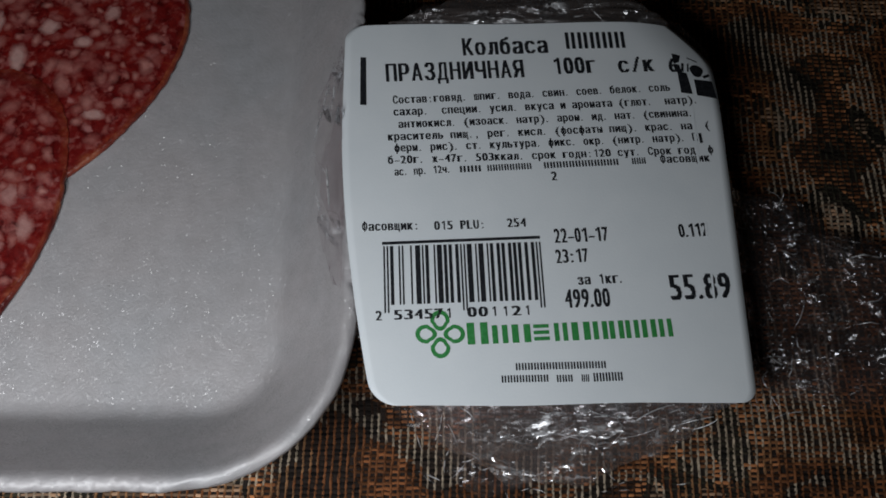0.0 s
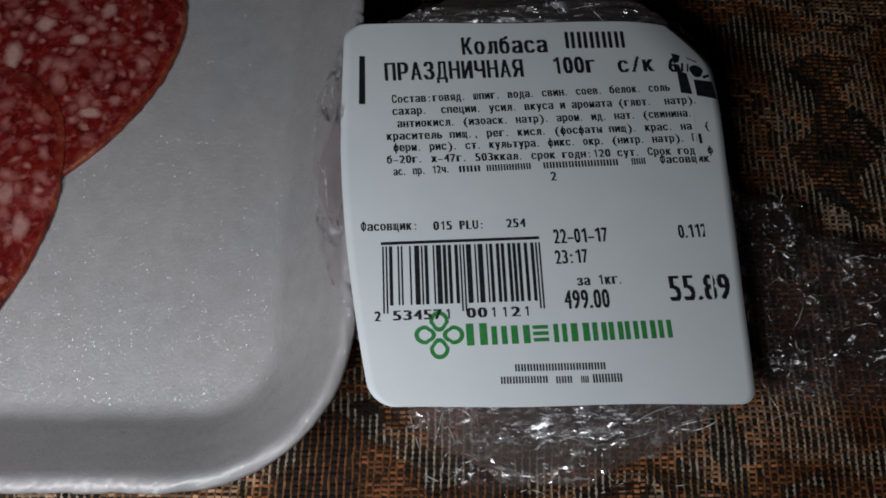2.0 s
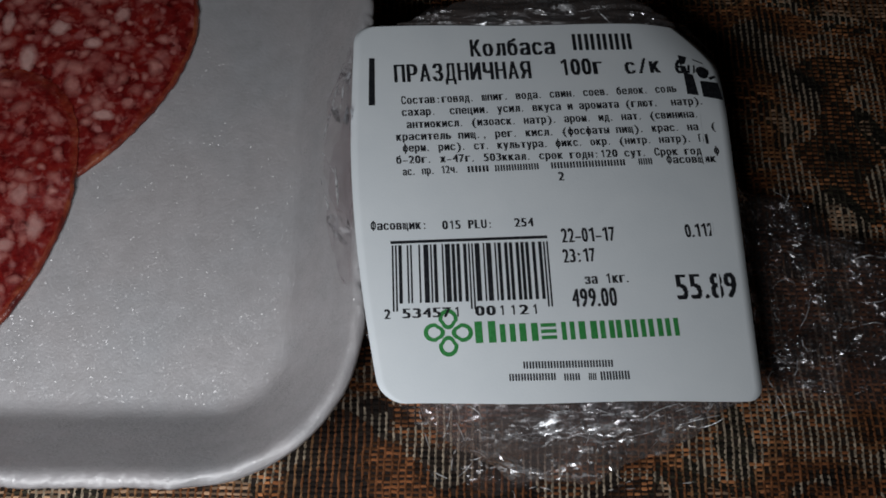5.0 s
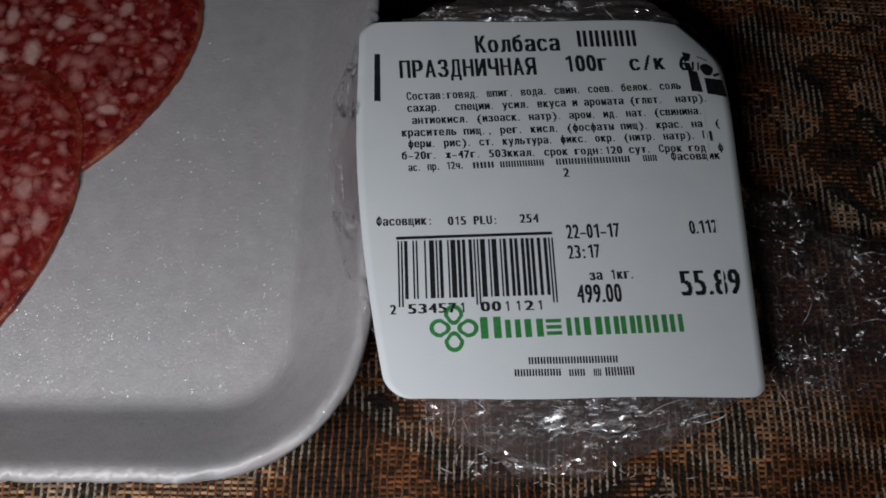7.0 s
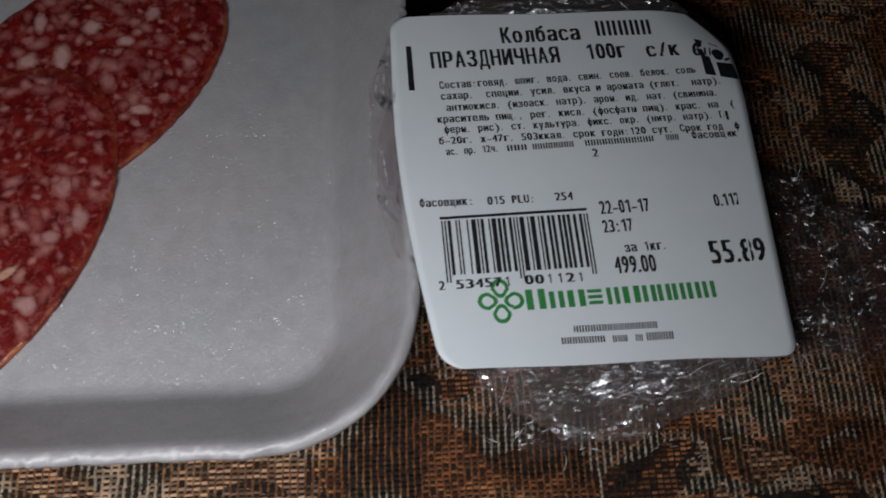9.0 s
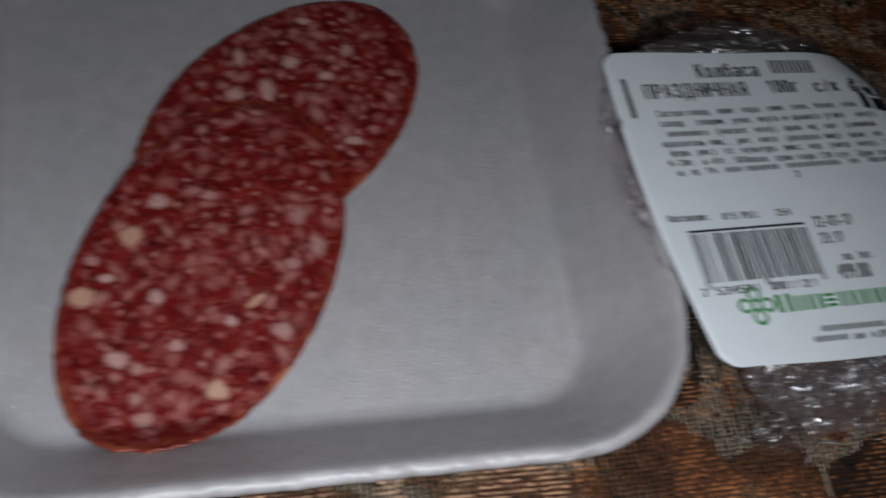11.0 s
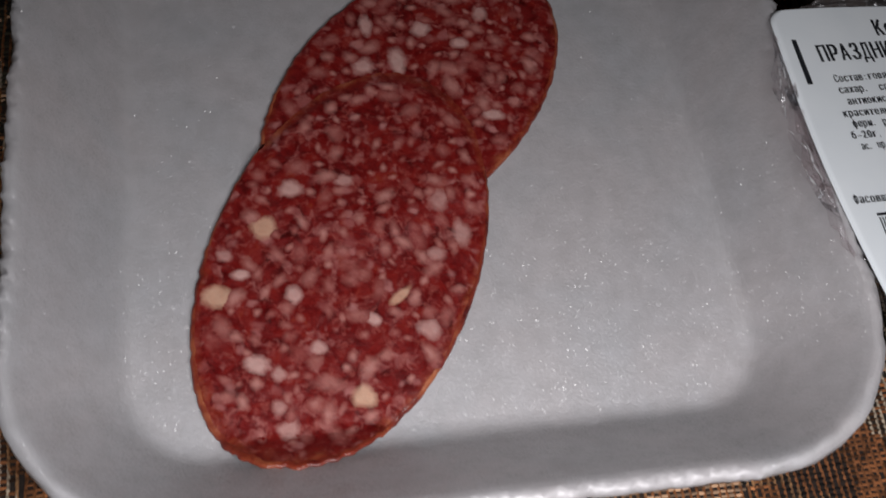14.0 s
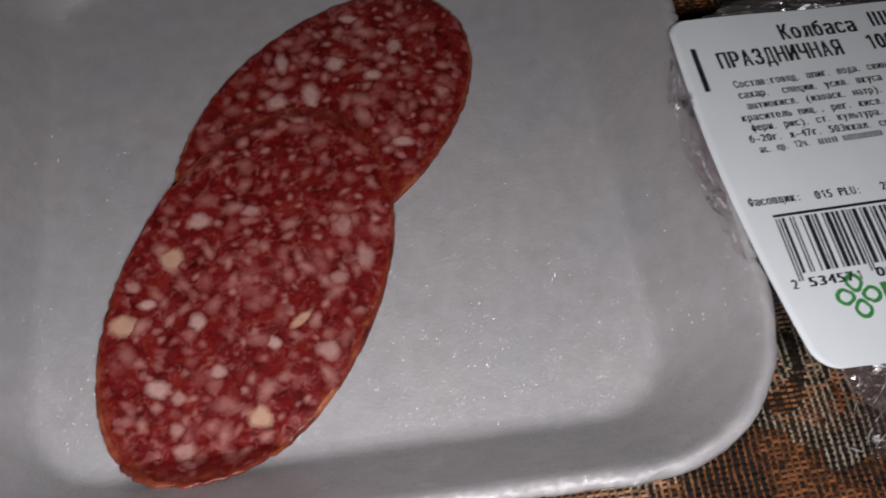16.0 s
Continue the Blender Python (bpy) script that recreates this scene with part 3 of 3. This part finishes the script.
def strips(shapes):
    verts, faces = [], []
    for a, b, c, d in shapes:
        nu = max(1, math.ceil(math.hypot(b[0] - a[0], b[1] - a[1]) / 0.12))
        nv = max(1, math.ceil(math.hypot(d[0] - a[0], d[1] - a[1]) / 0.12))
        start = len(verts)
        for j in range(nv + 1):
            for i in range(nu + 1):
                u, v = i / nu, j / nv
                verts.append(tuple((a[k] * (1 - u) + b[k] * u) * (1 - v) + (d[k] * (1 - u) + c[k] * u) * v for k in (0, 1)))
        faces += [(start + j * (nu + 1) + i, start + j * (nu + 1) + i + 1, start + (j + 1) * (nu + 1) + i + 1, start + (j + 1) * (nu + 1) + i) for j in range(nv) for i in range(nu)]
    return verts, faces


HEADLINE = [
    ("Колбаса", 1.603, 0.124, 3.046, 0.235, 0.328),
    ("ПРАЗДНИЧНАЯ", 0.356, -0.412, 2.633, -0.244, 0.330),
    ("100г", 3.083, -0.173, 3.827, -0.113, 0.325),
    ("с/к", 4.177, -0.100, 4.807, -0.044, 0.306),
    ("6", 5.034, -0.057, 5.207, -0.039, 0.286),
]
SMALL_PRINT = [
    ("Состав:говяд. шпиг. вода. свин. соев. белок. соль", 0.479, -0.813, 5.029, -0.411, 0.147),
    ("сахар.  специи. усил. вкуса и аромата (глют.  натр).", 0.491, -1.027, 5.479, -0.628, 0.146),
    (" антиокисл. (изоаск. натр). аром. ид. нат. (свинина.", 0.476, -1.250, 5.369, -0.874, 0.144),
    ("краситель пищ., рег. кисл. (фосфаты пищ). крас. на  (", 0.408, -1.472, 5.617, -1.094, 0.143),
    (" ферм. рис). ст. культура. фикс. окр. (нитр. натр). П|", 0.420, -1.670, 5.481, -1.314, 0.141),
    ("б-20г. ж-47г. 503ккал. срок годн:120 сут. Срок год. ф", 0.414, -1.876, 5.623, -1.533, 0.140),
    ("ас. пр. 12ч.", 0.522, -2.077, 1.415, -1.993, 0.136),
    ("Фасовщик", 4.729, -1.741, 5.551, -1.687, 0.142),
    ("2", 2.963, -2.087, 3.070, -2.084, 0.157),
    ("Фасовщик:", 0.041, -3.013, 0.917, -2.965, 0.148),
    ("015 PLU:", 1.131, -2.969, 1.924, -2.923, 0.149),
    ("254", 2.245, -2.897, 2.550, -2.881, 0.150),
]
PRICE = [
    ("2", 0.271, -4.412, 0.378, -4.410, 0.155),
    ("534571", 0.534, -4.399, 1.425, -4.351, 0.156),
    ("001121", 1.608, -4.339, 2.596, -4.289, 0.157),
    ("22-01-17", 2.965, -3.141, 3.815, -3.085, 0.244),
    ("23:17", 2.974, -3.471, 3.486, -3.434, 0.230),
    ("за 1кг.", 3.282, -3.809, 3.974, -3.760, 0.163),
    ("499.00", 3.074, -4.176, 3.774, -4.138, 0.303),
    ("0.112", 4.915, -3.005, 5.382, -2.966, 0.229),
    ("55.89", 4.677, -4.025, 5.656, -3.964, 0.419),
]
WORD_BARS = [
    (5, 3.315, 0.323, 4.366, 0.387, 0.334),
    (3, 1.530, -1.990, 1.884, -1.961, 0.137),
    (8, 1.964, -1.958, 2.677, -1.899, 0.138),
    (12, 2.857, -1.884, 4.069, -1.790, 0.139),
    (3, 4.270, -1.774, 4.508, -1.757, 0.141),
    (15, 2.299, -5.128, 3.640, -5.079, 0.134),
    (8, 2.089, -5.312, 2.785, -5.289, 0.133),
    (3, 2.891, -5.296, 3.139, -5.285, 0.133),
    (2, 3.254, -5.284, 3.378, -5.282, 0.134),
    (5, 3.428, -5.282, 3.876, -5.261, 0.134),
]


def winding(x, y, loops):
    """How often the outlines run round a point."""
    count = 0
    for pts in loops:
        for (ax, ay), (bx, by) in zip(pts, pts[1:] + pts[:1]):
            if (ay > y) != (by > y) and x < ax + (bx - ax) * (y - ay) / (by - ay):
                count += 1 if by > ay else -1
    return count


def outlines(curve):
    """The closed outlines of a letter, as lists of points."""
    out = []
    for sp in curve.splines:
        bez, pts = list(sp.bezier_points), []
        for p, q in zip(bez, bez[1:] + bez[:1]):
            straight = (p.handle_right - p.co).cross(q.co - p.co).length < 1e-4 and (q.handle_left - q.co).cross(q.co - p.co).length < 1e-4
            for v in geometry.interpolate_bezier(p.co, p.handle_right, q.handle_left, q.co, 2 if straight else 6)[:-1]:
                if not pts or math.hypot(v.x - pts[-1][0], v.y - pts[-1][1]) > 1e-4:
                    pts.append((v.x, v.y))
        if len(pts) > 2:
            out.append(pts)
    return out


DOT = 0.728 / 19


def glyph_meshes(characters):
    """Each character once, in the built-in font, burnt in rows of dots as a thermal printer does."""
    made = {}
    for ch in characters:
        curve = bpy.data.curves.new("glyph", "FONT")
        curve.body, curve.size = ch, 1.0
        made[ch] = new("glyph", curve)
    bpy.context.view_layer.update()
    graph = bpy.context.evaluated_depsgraph_get()
    out = {}
    for ch, ob in made.items():
        held = ob.evaluated_get(graph)
        loops = outlines(held.to_curve(graph))
        held.to_curve_clear()
        if ch == "1":
            loops.append([(0.21, 0.682), (0.21, 0.585), (0.07, 0.47), (0.07, 0.57)])
        xs, ys = [p[0] for r in loops for p in r], [p[1] for r in loops for p in r]
        bold = 0.012 if ch in ".,:1()/" else 0.045 if ch.isdigit() else 0.055
        verts, faces = [], []
        for j in range(math.floor(min(ys) / DOT), math.ceil(max(ys) / DOT)):
            i, last = math.floor(min(xs) / DOT) - 1, math.ceil(max(xs) / DOT) + 1
            run = None
            for i in range(i, last + 1):
                on = any(winding((i + 0.5) * DOT + d * bold, (j + 0.5) * DOT, loops) for d in (-1, 0, 1))
                if on and run is None:
                    run = i
                if not on and run is not None:
                    k = len(verts)
                    verts += [(run * DOT, j * DOT), (i * DOT, j * DOT), (i * DOT, (j + 1) * DOT), (run * DOT, (j + 1) * DOT)]
                    faces.append((k, k + 1, k + 2, k + 3))
                    run = None
        out[ch] = (verts, faces)
        curve = ob.data
        bpy.data.objects.remove(ob)
        bpy.data.curves.remove(curve)
    return out


LINES = HEADLINE + SMALL_PRINT + PRICE
GLYPHS = glyph_meshes(sorted({c for line in LINES for c in line[0] if c != " "}))
CAP = max(y for _, y in GLYPHS["П"][0])


def text_line(root, text, x0, y0, x1, y1, height, tight=False):
    """One printed line in a fixed pitch, each character drawn into its own cell."""
    widths = [0.5 if tight and ch in ".," else 1.0 for ch in text]
    pitch = 1.0 / sum(widths)
    length = math.hypot(x1 - x0, y1 - y0)
    dx, dy = (x1 - x0) / length, (y1 - y0) / length
    cell, scale = length * pitch, height / CAP
    verts, faces = [], []
    for k, ch in enumerate(text):
        if ch == " ":
            continue
        pts, polys = GLYPHS[ch]
        lo, hi = min(p[0] for p in pts), max(p[0] for p in pts)
        sx = min(scale * 1.3, 0.86 * cell / max(hi - lo, 1e-6))
        if ch in ".,:-":
            sx = min(sx, scale * (0.85 if ch != "-" else 1.15))
        if ch == "1":
            sx = min(sx, scale * 0.95)
        mid = (sum(widths[:k]) + (0.5 * widths[k] if tight else 0.34 if ch in ".," else 0.5)) * cell
        start = len(verts)
        for px, py in pts:
            u, v = mid + (px - (lo + hi) / 2) * sx, py * scale
            verts.append((x0 + dx * u - dy * v, y0 + dy * u + dx * v))
        faces += [tuple(start + i for i in f) for f in polys]
    return print_mesh("text_line", root, (verts, faces))


def barcode(root):
    x0, y0, x1, y1, xb, yb = (0.367, -3.253, 2.748, -3.127, 0.399, -4.177)
    left = {"0": "0001101", "1": "0011001", "2": "0010011", "3": "0111101", "4": "0100011", "5": "0110001", "7": "0111011"}
    flip = {"5": "0111001", "3": "0100001", "4": "0011101", "1": "0110011"}
    code = "101" + left["5"] + flip["3"] + flip["4"] + left["5"] + left["7"] + flip["1"] + "01010"
    code += "".join("".join("10"[int(b)] for b in left[c]) for c in "001121") + "101"
    shapes = []
    ux, uy, vx, vy = (x1 - x0) / 95, (y1 - y0) / 95, xb - x0, yb - y0
    k = 0
    while k < 95:
        if code[k] == "1":
            e = k
            while e < 95 and code[e] == "1":
                e += 1
            deep = 1.13 if k in (0, 2, 46, 48, 92, 94) else 1.0
            shapes.append([(x0 + ux * k + vx * deep, y0 + uy * k + vy * deep), (x0 + ux * e + vx * deep, y0 + uy * e + vy * deep), (x0 + ux * e, y0 + uy * e), (x0 + ux * k, y0 + uy * k)])
            k = e
        else:
            k += 1
    for shape in shapes:
        print_mesh("barcode_stripe", root, strips([shape]))


def clover(cx, cy):
    """Four open petals round a middle."""
    verts, faces, n = [], [], 22
    for q in range(4):
        a = radians(90 * q + 91)
        ca, sa = math.cos(a), math.sin(a)
        start = len(verts)
        for i in range(n):
            t = 2 * math.pi * i / n
            for r in (0.150, 0.088):
                u, v = 0.205 + r * math.cos(t) * 1.05, r * math.sin(t) * (0.95 - 0.18 * (math.cos(t) < -0.3))
                verts.append((cx + u * ca - v * sa, cy + u * sa + v * ca))
        faces += [(start + 2 * i, start + 2 * ((i + 1) % n), start + 2 * ((i + 1) % n) + 1, start + 2 * i + 1) for i in range(n)]
    return verts, faces


def price_sticker():
    root = empty("price_sticker", 2.7, -2.4, 1.77)
    paper = sticker_paper(root)
    for line in LINES:
        text_line(paper, *line, tight=line in PRICE)
    for count, x0, y0, x1, y1, h in WORD_BARS:
        for k in range(count):
            a, b = (k + 0.10) / count, (k + 0.86) / count
            for s, e in ((a, a + (b - a) * 0.37), (b - (b - a) * 0.37, b)):
                stroke = bar_shape(x0 + (x1 - x0) * s, y0 + (y1 - y0) * s, x0 + (x1 - x0) * e, y0 + (y1 - y0) * e, 0.0, h * (0.95 if count == 5 else 0.78))
                print_mesh("word_bar", paper, strips([stroke]))
    barcode(paper)
    print_mesh("rule", paper, strips([bar_shape(*(0.349, -3.208, 2.743, -3.053), -0.022, 0.025)]))
    sx0, sy0, sx1, sy1 = (-0.007, 0.028, 0.014, -0.849)
    print_mesh("side_bar", paper, strips([[(sx0 - 0.045, sy0), (sx1 - 0.05, sy1), (sx1 + 0.05, sy1), (sx0 + 0.045, sy0)]]))
    for low, high in ((-1.75, -0.66), (-2.99, -2.76), (-4.03, -3.56)):
        gap = 5.335
        streak = strips([[(gap, low), (gap + 0.036, low), (gap + 0.036, high), (gap, high)]])
        adopt(mesh_object("unprinted_streak", [(x, y, sticker_z(x, y) + 0.0075) for x, y in streak[0]], streak[1], PAPER), paper)
    lx, ly, ax, ay, bx, by, high = (1.217, -4.603, 1.618, -4.758, 4.674, -4.588, 0.329)
    print_mesh("emblem", paper, clover(lx, ly), GREEN, "green four-petal emblem")
    shapes = []
    for k, (s, e) in enumerate(((0.0, 0.10), (0.12, 0.195), (0.215, 0.305), (0.32, 0.395), (0.42, 0.485), (0.505, 0.595), (0.61, 0.68), (0.69, 0.76), (0.77, 0.835), (0.85, 0.92), (0.935, 1.0))):
        if k == 3:
            for low in (0.02, 0.115, 0.21):
                shapes.append(bar_shape(ax + (bx - ax) * s, ay + (by - ay) * s, ax + (bx - ax) * e, ay + (by - ay) * e, low, low + 0.055))
            continue
        stroke = (e - s) * 0.36
        for p, q in ((s, s + stroke), (e - stroke, e)):
            shapes.append(bar_shape(ax + (bx - ax) * p, ay + (by - ay) * p, ax + (bx - ax) * q, ay + (by - ay) * q, 0.0, high * (1.0 if k == 0 else 0.84)))
    for shape in shapes:
        print_mesh("green_stroke", paper, strips([shape]), GREEN, "bold green block stroke")
    mark = strips([[(5.196, -0.44), (5.385, -0.46), (5.33, -0.06), (5.17, -0.02)], [(5.17, -0.02), (5.25, -0.04), (5.22, 0.10), (5.13, 0.12)],
                   [(5.13, 0.12), (5.22, 0.16), (5.26, 0.30), (5.11, 0.325)], [(5.46, -0.48), (5.80, -0.52), (5.76, -0.17), (5.44, -0.17)],
                   [(5.37, 0.255), (5.55, 0.20), (5.55, 0.22), (5.37, 0.275)]])
    start, n = len(mark[0]), 20
    blob = [(5.51, 0.01)] + [(5.51 + 0.115 * math.cos(a) * (1 + 0.12 * math.sin(3 * a)), 0.01 + 0.125 * math.sin(a)) for a in (2 * math.pi * k / n for k in range(n))]
    print_mesh("black_mark", paper, (mark[0] + blob, mark[1] + [(start, start + 1 + k, start + 1 + (k + 1) % n) for k in range(n)]))
    print_mesh("black_mark", paper, strips([[(5.63, -0.13), (5.74, -0.06), (5.72, -0.02), (5.60, -0.08)], [(5.24, -0.03), (5.28, -0.03), (5.30, 0.14), (5.26, 0.14)], [(5.34, -0.03), (5.37, -0.02), (5.39, 0.15), (5.36, 0.14)]]))
    return tagged(root, "white printed price sticker with black barcode and green emblem", "label")


price_sticker()


# ---- the crumpled film under the sticker ----
REACH = ((-180, 3.15), (-165, 3.15), (-145, 3.5), (-129, 3.85), (-108, 4.3), (-96, 4.2), (-79, 3.85), (-60, 4.0), (-45, 4.1), (-36, 4.5), (-28, 6.2), (-15, 7.6),
         (-2, 6.4), (2, 4.9), (10, 4.6), (15, 3.4), (30, 3.6), (45, 4.1), (63, 4.6), (80, 5.6), (100, 5.4), (113, 4.4), (135, 3.6), (155, 3.4), (168, 3.2), (180, 3.15))


def film_reach(a):
    """How far the film reaches from its middle in a direction: a long tail to one side."""
    deg = math.degrees(a)
    for (a0, r0), (a1, r1) in zip(REACH, REACH[1:]):
        if a0 <= deg <= a1:
            return r0 + (r1 - r0) * (deg - a0) / (a1 - a0)
    return 3.15


def film_z(x, y, seed, share):
    dx, dy = max(-0.36 - x, 0, x - 5.72), max(-5.45 - y, 0, y - 0.85)
    d = math.hypot(dx, dy)
    rough = 0.5 * ridged(x, y, 0.9, seed) + 0.36 * ridged(x + 9, y, 2.3, seed) + 0.28 * ridged(x, y + 4, 4.6, seed)
    cover = 2.008 - 0.0476 * x - 0.16 * max(0.0, (x - 4.9) + 0.8 * (y - 0.1)) ** 2 - 0.07
    if d == 0:
        return cover - 0.12 * abs(rough)
    fall = math.exp(-((dy / 0.70) ** 3) - (dx / 0.38) ** 2)
    z = (cover - 0.1) * fall + 0.16 + 0.34 * max(0.0, rough + 0.3) * (1 - 0.6 * share ** 6) * (1 - fall)
    z += 0.12 * rough * fall
    if d < 0.35:
        z = min(z, cover - 0.03 + d * 0.1)
    if x < -0.36 and -3.6 < y < 1.2:
        z = max(z, 2.0)
    return max(z, 0.03)


def film_layer(seed, scale, drop):
    n, rings = 300, 70
    verts, faces = [(2.9, -2.45, 1.5 - drop)], []
    for k in range(1, rings + 1):
        share = (k / rings) ** 0.7
        for i in range(n):
            a = 2 * math.pi * i / n - math.pi
            r = film_reach(a) * scale * (1 + 0.07 * noise.noise((math.cos(a) * 3, math.sin(a) * 3, seed)) + 0.03 * noise.noise((math.cos(a) * 11, math.sin(a) * 11, seed))) * share
            x, y = 2.9 + r * math.cos(a), -2.45 + r * math.sin(a)
            x += 0.05 * noise.noise((x * 2, y * 2, seed + 1))
            y += 0.05 * noise.noise((x * 2, y * 2, seed + 2))
            z = film_z(x, y, seed, share)
            verts.append((x, y, z - drop * (z > 0.3)))
    faces += [(0, 1 + i, 1 + (i + 1) % n) for i in range(n)]
    faces += [(1 + k * n + i, 1 + (k + 1) * n + i, 1 + (k + 1) * n + (i + 1) % n, 1 + k * n + (i + 1) % n) for k in range(rings - 1) for i in range(n)]
    return verts, faces


def pleats(x0, y0, x1, y1, width, slope, sag, tilt, seed, fold=0.05):
    """Film gathered tight along an edge of the sticker: long pleats that slope away from it."""
    nx, ny, verts = 160, 50, []
    length = math.hypot(x1 - x0, y1 - y0)
    ox, oy = (y1 - y0) / length, -(x1 - x0) / length
    for j in range(ny + 1):
        for i in range(nx + 1):
            u, v = i / nx, j / ny
            reach = width * (0.2 + 0.8 * math.sin(math.pi * u ** 0.8) + 0.14 * noise.noise((u * 6, 0.3, seed)) + 0.06 * noise.noise((u * 25, 0.3, seed)))
            along, out = u * length, reach * v
            x, y = x0 + (x1 - x0) * u + ox * out, y0 + (y1 - y0) * u + oy * out
            wave = ridged(along * 0.35 + out * 0.1, out * 2.2, 1.5, seed) + 0.5 * ridged(along * 0.5, out * 3.0, 2.6, seed + 3)
            z = sticker_z(x, y) - 0.09 - slope * max(0.0, v - 0.1) * reach - sag * v ** 3 * reach + fold * wave * min(1.0, 4 * v) + tilt * (u - 0.5) * length * v
            if -0.36 < x < 5.9 and -5.74 + 0.024 * (x - 2.7) < y < 0.72 + 0.05 * (x - 2.7):
                z = min(z, sticker_z(x, y) - 0.05)
            verts.append((x, y, z))
    w = nx + 1
    return verts, [(j * w + i, (j + 1) * w + i, (j + 1) * w + i + 1, j * w + i + 1) for j in range(ny) for i in range(nx)]


def crumpled_flap(top, bottom, width, seed):
    """A loose flap of film that stands out from the sticker's side, creased into flat facets."""
    rng = random.Random(seed)
    ny, nx, verts = 16, 4, []
    for j in range(ny + 1):
        u = j / ny
        y = top + (bottom - top) * u
        reach = width * (0.12 + 0.88 * math.sin(math.pi * u ** 1.15) ** 0.8) * (1 + 0.22 * noise.noise((u * 5, 0.2, seed)))
        for i in range(nx + 1):
            v = i / nx
            x = -0.24 - (0.08 + reach) * v + (rng.uniform(-0.05, 0.05) if 0 < i < nx else 0)
            yy = y + (rng.uniform(-0.08, 0.08) if 0 < j < ny else 0)
            lift = rng.uniform(-0.10, 0.12) if i > 1 else -0.05
            verts.append((x, yy, max(1.98 if x > -1.0 else 1.0, sticker_z(x, yy) - 0.04 + lift + 0.10 * v)))
    w, faces = nx + 1, []
    for j in range(ny):
        for i in range(nx):
            a, b, c, d = j * w + i, (j + 1) * w + i, (j + 1) * w + i + 1, j * w + i + 1
            faces += [(a, b, c), (a, c, d)] if (i + j) % 2 else [(a, b, d), (b, c, d)]
    return verts, faces


def crease_line(points, radius):
    """A fine ridge along a line of points, thinning out to both ends."""
    n, verts, faces = 5, [], []
    for k, (x, y, z) in enumerate(points):
        x0, y0, _ = points[max(0, k - 1)]
        x1, y1, _ = points[min(len(points) - 1, k + 1)]
        d = max(math.hypot(x1 - x0, y1 - y0), 1e-6)
        ox, oy = -(y1 - y0) / d, (x1 - x0) / d
        r = radius * (0.25 + 0.75 * math.sin(math.pi * (k + 0.5) / len(points)))
        for i in range(n):
            a = 2 * math.pi * i / n
            verts.append((x + ox * r * math.cos(a), y + oy * r * math.cos(a), z + r * math.sin(a)))
    faces = [(k * n + i, k * n + (i + 1) % n, (k + 1) * n + (i + 1) % n, (k + 1) * n + i) for k in range(len(points) - 1) for i in range(n)]
    return verts, faces


def film_creases(root):
    rng = random.Random(31)
    zones = ((30, (2.4, 5.1), (-6.05, -5.70), 0.08, 0.16, (0.3, 1.0)), (12, (0.8, 2.4), (-6.5, -5.75), -0.5, 0.7, (0.15, 0.5)),
             (26, (5.95, 7.2), (-5.9, -1.6), -0.7, 0.7, (0.15, 0.6)), (12, (7.2, 9.0), (-5.0, -2.8), -0.5, 0.5, (0.15, 0.5)),
             (16, (1.4, 5.0), (0.95, 1.6), 0.1, 0.5, (0.2, 0.7)), (12, (1.6, 5.0), (-6.9, -6.25), 0.1, 0.6, (0.15, 0.5)))
    for count, xs, ys, mean, spread, size in zones:
        for _ in range(count):
            x, y, turn, length = rng.uniform(*xs), rng.uniform(*ys), rng.gauss(mean, spread), rng.uniform(*size)
            bend, points = rng.gauss(0, 0.5), []
            for k in range(9):
                u = k / 8 - 0.5
                px, py = x + length * u * math.cos(turn + bend * u), y + length * u * math.sin(turn + bend * u)
                points.append((px, py, film_z(px, py, 2.3, 0.6) + 0.03))
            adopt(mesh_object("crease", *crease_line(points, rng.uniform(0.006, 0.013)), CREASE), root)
    for top, bottom, bow in ((-0.55, -1.55, 0.30), (-0.45, -1.0, 0.05), (-1.75, -2.1, 0.34), (-2.0, -2.7, 0.12), (-2.2, -2.9, 0.34)):
        points = []
        for k in range(11):
            u = k / 10
            y = top + (bottom - top) * u
            x = -0.42 - bow * (0.35 + 0.65 * u) if bottom > -1.8 else -0.40 - bow * (1 - 0.6 * u)
            points.append((x, y, sticker_z(x, y) + 0.10 + 0.02 * math.sin(9 * u)))
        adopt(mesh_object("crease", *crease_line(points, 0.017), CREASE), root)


def cling_film():
    root = empty("cling_film", 2.9, -2.45, 0.0)
    for seed, scale, drop in ((2.3, 1.0, 0.0), (7.9, 0.96, 0.09), (13.1, 0.92, 0.16)):
        verts, faces = film_layer(seed, scale, drop)
        layer = adopt(mesh_object("film_layer", verts, faces, FILM, smooth=True), root)
    for place in ((0.8, -5.39, 5.7, -5.2, 1.32, 0.22, 0.4, 0.10, 5.1), (5.2, 0.75, 0.4, 0.55, 1.0, -0.12, 0.1, 0.0, 12.7)):
        adopt(mesh_object("pleat", *pleats(*place), PLEATED), root)
    for top, bottom, width, seed in ((0.2, -3.0, 0.40, 9), (-0.9, -3.9, 0.30, 15)):
        adopt(mesh_object("flap", *crumpled_flap(top, bottom, width, seed), CLEAR, smooth=False), root)
    film_creases(layer)
    return tagged(root, "crumpled clear plastic cling film bunched under a sticker", "plastic film")


cling_film()
